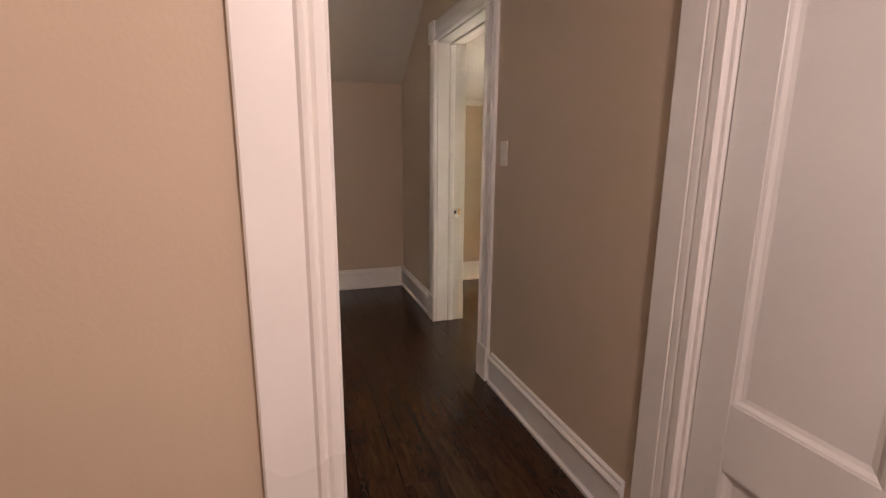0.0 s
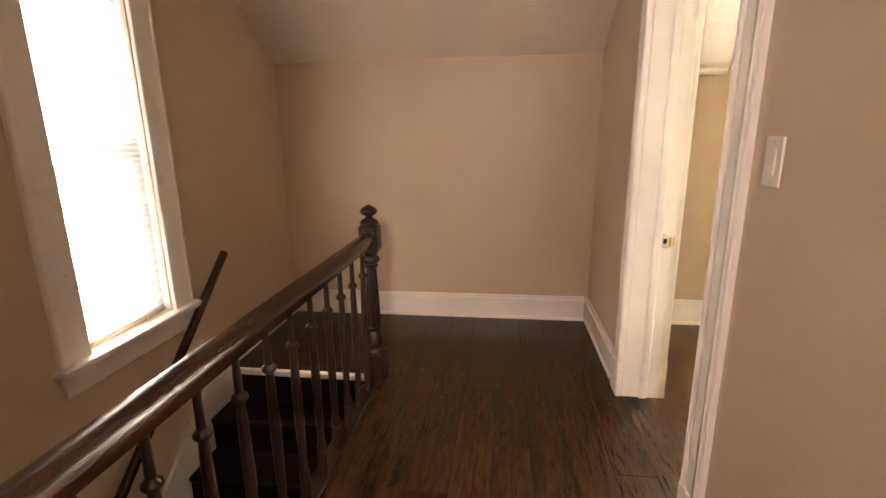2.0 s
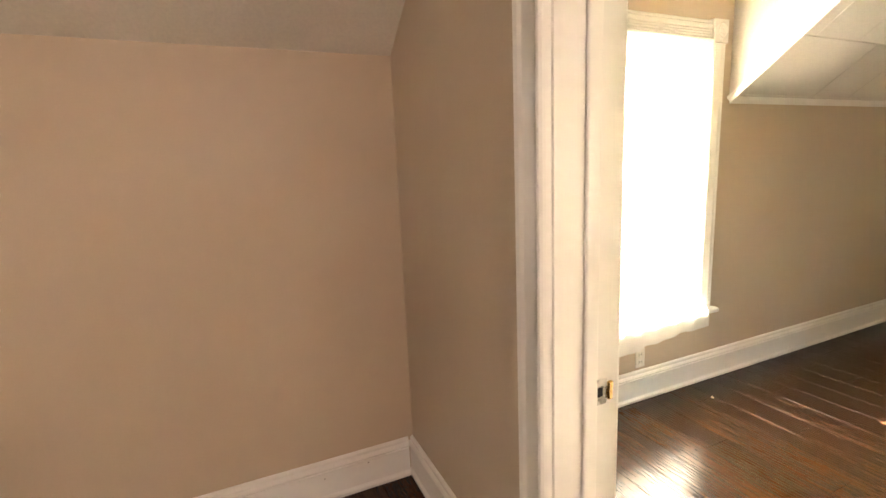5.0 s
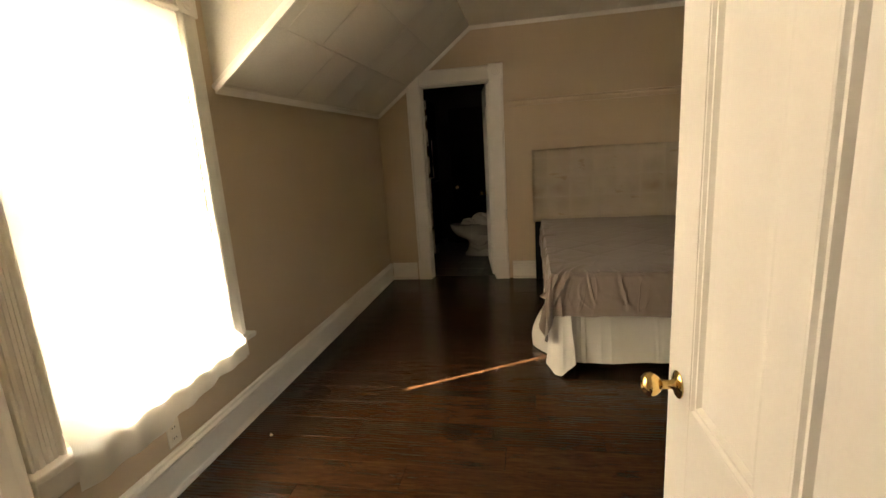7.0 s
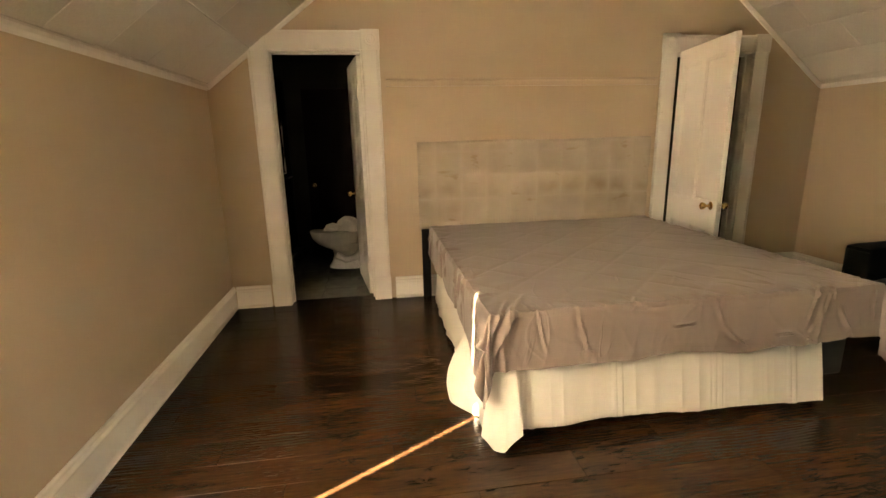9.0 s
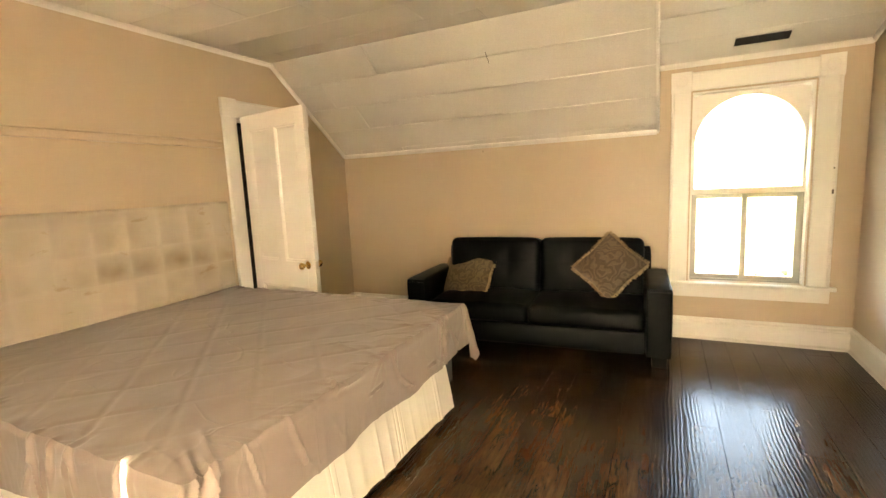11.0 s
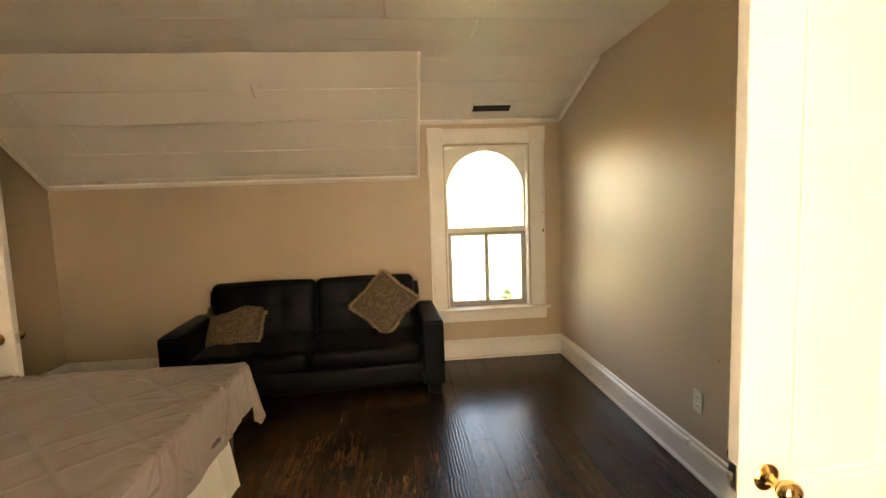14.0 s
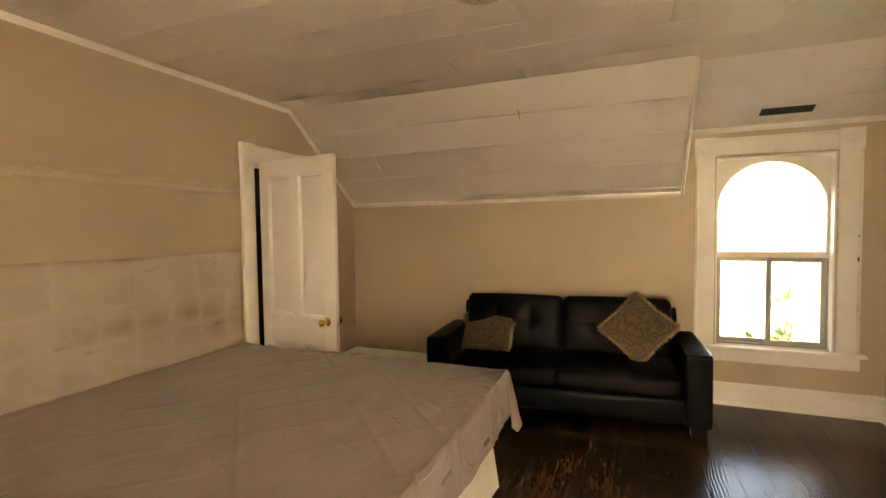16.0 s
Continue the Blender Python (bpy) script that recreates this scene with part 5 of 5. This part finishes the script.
def throw_pillow(label, m, w, h, t=0.115):
    p = thing("throw_pillow", label, "pillow", m, group="pillows on the sofa")
    bm = bmesh.new()
    n = 26
    for sg in (-1, 1):
        def f(u, v):
            a, b = 2 * u - 1, 2 * v - 1
            k = max(0.0, (1 - a * a)) ** 0.42 * max(0.0, (1 - b * b)) ** 0.42
            pin = 1 - 0.07 * (1 - abs(a)) * abs(b) ** 3
            pin2 = 1 - 0.07 * (1 - abs(b)) * abs(a) ** 3
            return Vector((a * w / 2 * pin2, sg * (t / 2 * k + 0.003 * noise.noise(Vector((a * 3, b * 3, sg)))), b * h / 2 * pin))
        grid(bm, n, n, f)
    bmesh.ops.remove_doubles(bm, verts=bm.verts[:], dist=1e-4)
    part("cover", bm, DAMASK, p, smooth=True, local=True)
    fr = bmesh.new()
    rr = random.Random(7)
    for side in range(4):
        for i in range(70):
            a = (i + 0.5) / 35 - 1
            pin = 1 - 0.07 * (1 - abs(a))
            pos = ((a * w / 2, h / 2 * pin), (a * w / 2, -h / 2 * pin), (w / 2 * pin, a * h / 2), (-w / 2 * pin, a * h / 2))[side]
            out = ((0, 1), (0, -1), (1, 0), (-1, 0))[side]
            tan = (1, 0) if side < 2 else (0, 1)
            L = rr.uniform(0.014, 0.026)
            lean = rr.uniform(-0.010, 0.010)
            dy = rr.uniform(-0.008, 0.008)
            c = [Vector((pos[0] + tan[0] * s * 0.0055, q, pos[1] + tan[1] * s * 0.0055)) for s in (-1, 1) for q in (-0.004, 0.004)]
            tip = Vector((pos[0] + out[0] * L + tan[0] * lean, dy, pos[1] + out[1] * L + tan[1] * lean))
            vs = [fr.verts.new(q - Vector((out[0], 0, out[1])) * 0.006) for q in (c[0], c[1], c[3], c[2])]
            tv = [fr.verts.new(tip + (q - sum(c, Vector()) / 4) * 0.6) for q in (c[0], c[1], c[3], c[2])]
            fr.faces.new(tv)
            for j in range(4):
                fr.faces.new((vs[j], vs[(j + 1) % 4], tv[(j + 1) % 4], tv[j]))
    part("fringe", fr, FRINGE, p, "pale brushed fringe", local=True)
    return p


FRINGE = surface("tan_fringe", (0.24, 0.17, 0.10), (0.34, 0.25, 0.16), 0.9, 20, 200, 0.4)


def facing(c, right, up):
    """A pose at c whose x runs along right and z along up."""
    x = Vector(right).normalized()
    z = (Vector(up) - x * Vector(up).dot(x)).normalized()
    y = z.cross(x)
    m = Matrix((x, y, z)).transposed().to_4x4()
    m.translation = c
    return m


throw_pillow("brown scroll-patterned fringed pillow lying back on the sofa seat", facing((3.125, -4.885, 0.545), (-0.50, 0.06, 0.05), (0.05, -0.33, 0.27)), 0.52, 0.43)
throw_pillow("brown scroll-patterned fringed pillow standing on its corner", facing((1.872, -4.905, 0.655), (-0.31, 0.17, -0.235), (-0.235, -0.13, 0.30)), 0.42, 0.42)

# -- bedroom: vent, ceiling lamp, wall marks --
vn = Vector((0, SB - 0.12 - BY0, FLAT - 2.235)).normalized()
vc = Vector((0.872, -5.045, 2.235 + (-5.045 - BY0) * (FLAT - 2.235) / (SB - 0.12 - BY0)))
vent = thing("ceiling_vent", "open dark rectangular vent hole in the sloping ceiling", "vent", facing(vc, (1, 0, 0), vn))
part("opening", boxed((-0.165, -0.006, -0.052), (0.165, 0.005, 0.052)), DARKVOID, vent, local=True)
for lo, hi in (((-0.172, -0.004, -0.060), (0.172, 0.008, -0.052)), ((-0.172, -0.004, 0.052), (0.172, 0.008, 0.060)), ((-0.172, -0.004, -0.052), (-0.165, 0.008, 0.052)), ((0.165, -0.004, -0.052), (0.172, 0.008, 0.052))):
    part("frame", boxed(lo, hi), CEIL, vent, local=True)

cl2 = thing("ceiling_light", "unlit flush ceiling light with a glass dome", "ceiling light", Matrix.Translation((2.53, -2.86, FLAT)))
part("base", lathe(bmesh.new(), [(0.155, 0.0), (0.155, -0.012), (0.148, -0.020)], (0, 0, 0), 28), ALU, cl2, smooth=True, local=True)
part("dome", lathe(bmesh.new(), [(0.145, -0.018), (0.148, -0.026), (0.135, -0.045), (0.105, -0.062), (0.06, -0.073), (0.012, -0.077)], (0, 0, 0), 28), BULB, cl2, smooth=True, local=True)
part("finial", lathe(bmesh.new(), [(0.006, -0.075), (0.011, -0.080), (0.010, -0.088), (0.003, -0.092)], (0, 0, 0), 12), BRASS, cl2, smooth=True, local=True)

# Made-up fixture, out of view, to carry the added lamp.
lf2 = thing("added_pendant", "unseen pendant added to hold the starting room's stand-in lamp", "pendant light", Matrix.Translation((-0.66, -4.95, 2.54)))
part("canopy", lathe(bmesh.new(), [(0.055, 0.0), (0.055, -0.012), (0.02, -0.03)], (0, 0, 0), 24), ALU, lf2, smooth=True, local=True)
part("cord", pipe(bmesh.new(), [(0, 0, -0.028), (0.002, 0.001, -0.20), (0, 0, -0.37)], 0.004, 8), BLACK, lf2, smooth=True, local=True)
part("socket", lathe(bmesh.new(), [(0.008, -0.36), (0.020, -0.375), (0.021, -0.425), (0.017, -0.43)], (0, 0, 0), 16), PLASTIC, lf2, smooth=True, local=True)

# -- bathroom: floor, toilet, towels, shower, dark door --
bt = thing("floor_bath", "grey square tile floor of the bathroom", "floor", Matrix.Translation((4.85, -2.5, 0)), "structure")
part("bed_mortar", boxed((4.815, -2.5, -0.10), (7.2, 0.10, -0.004)), TILE, bt)
tb = bmesh.new()
chamfered(tb, (-0.148, -0.148, -0.012), (1, 0, 0), (0, 1, 0), (0, 0, 1), 0.296, 0.296, 0.012, 0.002)
tile_me = None
for i in range(8):
    for j in range(8):
        c = Vector((4.965 + 0.30 * i, -2.34 + 0.30 * j, -0.001))
        if tile_me is None:
            o = part("tile", tb, TILE, bt, local=True)
            tile_me = o.data
        else:
            o = new("tile", tile_me)
            o.parent = bt
        o.location = c - Vector((4.85, -2.5, 0))

TX, TY = 5.86, -1.16
toilet = thing("toilet", "white ceramic toilet with towels heaped on its seat", "toilet", Matrix.Translation((TX, TY, 0)))


def oval(rx, ry, cy, z, seg=28):
    return [Vector((rx * math.cos(2 * math.pi * i / seg), cy + ry * math.sin(2 * math.pi * i / seg), z)) for i in range(seg)]


def loft(bm, rings):
    vs = [[bm.verts.new(p) for p in r] for r in rings]
    for a, b in zip(vs, vs[1:]):
        n = len(a)
        for i in range(n):
            bm.faces.new((a[i], a[(i + 1) % n], b[(i + 1) % n], b[i]))
    bm.faces.new(vs[0][::-1])
    bm.faces.new(vs[-1])
    return bm


part("pedestal", loft(bmesh.new(), [oval(0.12, 0.25, 0.24, 0.0), oval(0.122, 0.252, 0.24, 0.02), oval(0.105, 0.23, 0.23, 0.06), oval(0.10, 0.215, 0.22, 0.14), oval(0.115, 0.22, 0.23, 0.21), oval(0.15, 0.25, 0.30, 0.28)]), CERAMIC, toilet, smooth=True, local=True)
part("bowl", loft(bmesh.new(), [oval(0.11, 0.17, 0.30, 0.20), oval(0.15, 0.23, 0.37, 0.27), oval(0.178, 0.26, 0.39, 0.33), oval(0.185, 0.27, 0.395, 0.375), oval(0.182, 0.268, 0.395, 0.388)]), CERAMIC, toilet, smooth=True, local=True)
part("seat", loft(bmesh.new(), [oval(0.186, 0.272, 0.395, 0.388), oval(0.190, 0.276, 0.395, 0.396), oval(0.188, 0.274, 0.395, 0.412), oval(0.17, 0.255, 0.39, 0.420)]), CERAMIC, toilet, smooth=True, local=True)
part("trapway", pipe(bmesh.new(), [(-0.115, 0.40, 0.16), (-0.118, 0.30, 0.10), (-0.118, 0.20, 0.13), (-0.118, 0.12, 0.21), (-0.115, 0.05, 0.19), (-0.11, -0.02, 0.10)], 0.035, 12), CERAMIC, toilet, smooth=True, local=True)
part("tank", cushion(bmesh.new(), (-0.22, -0.10, 0.375), (0.22, 0.085, 0.70), 0.03, (0.004, 0.006, 0), 8), CERAMIC, toilet, smooth=True, local=True)
part("tank_lid", cushion(bmesh.new(), (-0.232, -0.11, 0.70), (0.232, 0.098, 0.735), 0.014, n=8), CERAMIC, toilet, smooth=True, local=True)
part("flush_lever", pipe(bmesh.new(), [(-0.15, 0.088, 0.64), (-0.15, 0.105, 0.64), (-0.09, 0.108, 0.632)], 0.007, 8), STEEL, toilet, smooth=True, local=True)
part("neck", boxed((-0.10, -0.06, 0.25), (0.10, 0.20, 0.39), 0.03, 3), CERAMIC, toilet, smooth=True, local=True)


def heap(seed, cx, cy, z0, rx, ry, h):
    def f(u, v):
        a = 2 * math.pi * u
        r = math.sin(v * math.pi * 0.5)
        nz = noise.noise(Vector((math.cos(a) * 1.4 + seed, math.sin(a) * 1.4, v * 2.2)))
        n2 = noise.noise(Vector((math.cos(a) * 4 + seed, math.sin(a) * 4, v * 6)))
        k = 1 + 0.30 * nz + 0.12 * n2
        return Vector((cx + rx * r * k * math.cos(a), cy + ry * r * k * math.sin(a), z0 + h * math.cos(v * math.pi * 0.5) * (1 + 0.35 * nz) + 0.012 * n2 * (1 - v)))
    return grid(bmesh.new(), 40, 18, f, True)


solo("towel", heap(1.0, TX - 0.02, TY + 0.24, 0.412, 0.12, 0.15, 0.12), TOWEL, "crumpled white towel heaped on the toilet seat", "towel", smooth=True)
solo("towel", heap(5.0, TX - 0.05, TY + 0.42, 0.414, 0.08, 0.10, 0.07), TOWEL, "small folded white towel on the toilet seat", "towel", smooth=True)
solo("shower_curb", boxed((5.95, -0.30, -0.001), (6.64, -0.254, 0.075), 0.008, 2), TILE, "low grey tiled curb under the shower screen", "curb", "structure")
sh = thing("shower_screen", "clear glass shower screen with a chrome handle bar", "shower screen", Matrix.Translation((6.1, -0.2, 0)))
g = part("glass_panel", boxed((5.95, -0.245, 0.05), (7.15, -0.237, 2.0)), SHOWERGLASS, sh)
part("frame", boxed((5.93, -0.252, 0.0), (5.955, -0.230, 2.0), 0.003), STEEL, sh)
part("frame", boxed((5.955, -0.252, 0.0), (7.18, -0.230, 0.05), 0.003), STEEL, sh)
part("handle_bar", pipe(bmesh.new(), [(5.99, -0.236, 1.02), (5.975, -0.285, 1.02), (5.975, -0.285, 1.55), (5.99, -0.236, 1.55)], 0.009, 10), STEEL, sh, smooth=True)
part("towel_bar", pipe(bmesh.new(), [(6.02, -0.236, 0.96), (6.02, -0.29, 0.96), (6.30, -0.29, 0.96), (6.30, -0.236, 0.96)], 0.008, 10), BLACK, sh, smooth=True)
dd = thing("dark_door", "dark brown bathroom closet door with a small knob", "door", pose(6.62, -0.42, 0, 0, 0, -90))
part("leaf", boxed((0, -0.02, 0.0), (0.85, 0.02, 1.93), 0.004), DARKDOOR, dd, local=True)
part("knob", knob(bmesh.new(), (0.07, -0.02, 0.83), (0, -1, 0), 0.024), BRASS, dd, smooth=True, local=True)
# Partition in the same darkened colour, standing for lack of light.
wall("wall_bath_inner", "x", 6.65, 6.75, -2.5, -0.24, -0.1, 2.6, mat=UNLITWALL, label="grey bathroom partition wall darkened to near black as if unlit")

# -- outdoors --
solo("ground", boxed((-400, -400, -3.4), (400, 400, -3.2)), GROUND, "lawn stretching away around the house", "ground", "structure")


def tree(name, at, h, spread, leaves, seed, label):
    rr = random.Random(seed)
    t = thing(name, label, "tree", Matrix.Translation(at))
    bm = bmesh.new()
    top = Vector((rr.uniform(-0.3, 0.3), rr.uniform(-0.3, 0.3), h * 0.8))
    seg = 8
    def limb(a, b, r0, r1):
        d = (b - a).normalized().to_track_quat("Z", "Y").to_matrix()
        ra = [bm.verts.new(a + d @ Vector((r0 * math.cos(6.283 * k / seg), r0 * math.sin(6.283 * k / seg), 0))) for k in range(seg)]
        rb = [bm.verts.new(b + d @ Vector((r1 * math.cos(6.283 * k / seg), r1 * math.sin(6.283 * k / seg), 0))) for k in range(seg)]
        for k in range(seg):
            bm.faces.new((ra[k], ra[(k + 1) % seg], rb[(k + 1) % seg], rb[k]))
    mid = top * 0.5
    limb(Vector((0, 0, 0)), mid, 0.035 * h, 0.022 * h)
    limb(mid, top, 0.022 * h, 0.006 * h)
    tips = [top]
    for k in range(11):
        f = rr.uniform(0.3, 0.95)
        a = rr.uniform(0, 6.283)
        p = top * f
        q = p + Vector((math.cos(a) * spread * rr.uniform(0.5, 0.95), math.sin(a) * spread * rr.uniform(0.5, 0.95), h * rr.uniform(0.05, 0.22)))
        limb(p, q, 0.010 * h, 0.003 * h)
        tips += [q, p.lerp(q, 0.6)]
    part("trunk", bm, BARK, t, local=True)
    cr = bmesh.new()
    for k in range(leaves):
        c = rr.choice(tips) + Vector((rr.gauss(0, 1), rr.gauss(0, 1), rr.gauss(0, 0.8))) * spread * 0.22
        s = rr.uniform(0.05, 0.13)
        m = Matrix.Translation(c) @ Euler((rr.uniform(0, 6.3), rr.uniform(0, 6.3), rr.uniform(0, 6.3))).to_matrix().to_4x4()
        vs = [cr.verts.new(m @ Vector(p)) for p in ((-s, 0, 0), (0, -s * 0.45, s * 0.1), (s, 0, 0), (0, s * 0.45, s * 0.1))]
        cr.faces.new(vs)
    part("crown", cr, LEAF, t, local=True)
    return t


tree("tree", (-9.0, -26.0, -3.2), 6.0, 2.2, 2600, 3, "leafy green tree at the end of the lawn")
tree("tree", (3.0, -34.0, -3.2), 7.0, 2.8, 2600, 8, "leafy green tree far across the lawn")
tree("shrub", (-0.75, -10.2, -3.2), 3.1, 1.0, 2600, 5, "sunlit green shrub below the garden window")
tree("shrub", (-1.9, -12.5, -3.2), 3.9, 1.2, 2400, 9, "sunlit green shrub beyond the garden window")

# -- small marks --
for i, (x, y, z, ax, s, w, h) in enumerate(((0.372, BY0 + 0.028, 1.20, "y", 1, 0.010, 0.030), (0.372, BY0 + 0.028, 1.37, "y", 1, 0.008, 0.010))):
    solo("paint_chip", boxed((x - w / 2, y - 0.004, z - h / 2), (x + w / 2, y + 0.002, z + h / 2)), BARK, "bare brown chip in the white window paint", "paint chip")
for x, z, w, h in ((1.395, 2.212, 0.020, 0.008), (1.340, 2.208, 0.012, 0.012), (1.302, 2.211, 0.026, 0.005), (1.262, 2.202, 0.014, 0.008), (3.063, 1.678, 0.007, 0.007)):
    solo("paint_chip", boxed((x - w / 2, BY0 - 0.003, z - h / 2), (x + w / 2, BY0 + 0.0015, z + h / 2)), BARK, "small dark chip in the beige wall paint", "paint chip")
for y, z in ((-4.572, 2.128), (-3.011, 0.672)):
    solo("nail_hole", boxed((BX0 - 0.003, y - 0.004, z - 0.004), (BX0 + 0.0015, y + 0.004, z + 0.004), 0.001), BARK, "small dark nail hole in the beige wall", "nail hole")
crack = thing("ceiling_crack", "short dark crack in the sloping white ceiling boards", "crack", facing((2.726, -4.496, 2.330), (1, 0, 0), (0, SB - BY0, FLAT - KS)))
part("gap", boxed((-0.0018, -0.004, -0.055), (0.0018, 0.003, 0.055)), BARK, crack, local=True)
solo("debris", heap(2.0, 1.83, -0.20, 0.0, 0.008, 0.008, 0.008), PLASTIC, "small pale crumb on the plank floor", "debris", smooth=True)

# -- floor planks, each its own piece --
PW = 0.168
plank_cache = {}
rp_ = random.Random(11)


def plank(x0, x1, y0, y1):
    w, l = round(x1 - x0, 3), round(y1 - y0, 3)
    key = (w, l)
    if key not in plank_cache:
        bm = bmesh.new()
        chamfered(bm, (-w / 2 + 0.0005, -l / 2 + 0.0005, -0.012), (1, 0, 0), (0, 1, 0), (0, 0, 1), w - 0.001, l - 0.001, 0.012, 0.0012)
        o = part("plank", bm, PLANK, FLOOR, local=True)
        plank_cache[key] = o.data
    else:
        o = new("plank", plank_cache[key])
        o.parent = FLOOR
    o.location = ((x0 + x1) / 2, (y0 + y1) / 2, rp_.uniform(-0.0006, 0.0))


ROOT.setdefault(FLOOR.name, Matrix())
LEN = 1.21


def lay(x0, x1, y0, y1):
    i = math.floor(x0 / PW)
    while i * PW < x1 - 1e-6:
        a, b = max(i * PW, x0), min((i + 1) * PW, x1)
        if b - a > 0.008:
            y = y0 - round(((i * 0.37 + 0.13) % 1.0) * LEN, 2)
            while y < y1 - 1e-6:
                p, q = max(y, y0), min(y + LEN, y1)
                if q - p > 0.01:
                    plank(a, b, p, q)
                y += LEN
        i += 1


lay(BX0, 4.815, BY0, 0.0)
lay(-0.0, BX0, DOOR_Y0, DOOR_Y1)
lay(-1.344, 0.0, -5.6, 0.0)
lay(-2.30, -1.344, -0.96, 0.0)
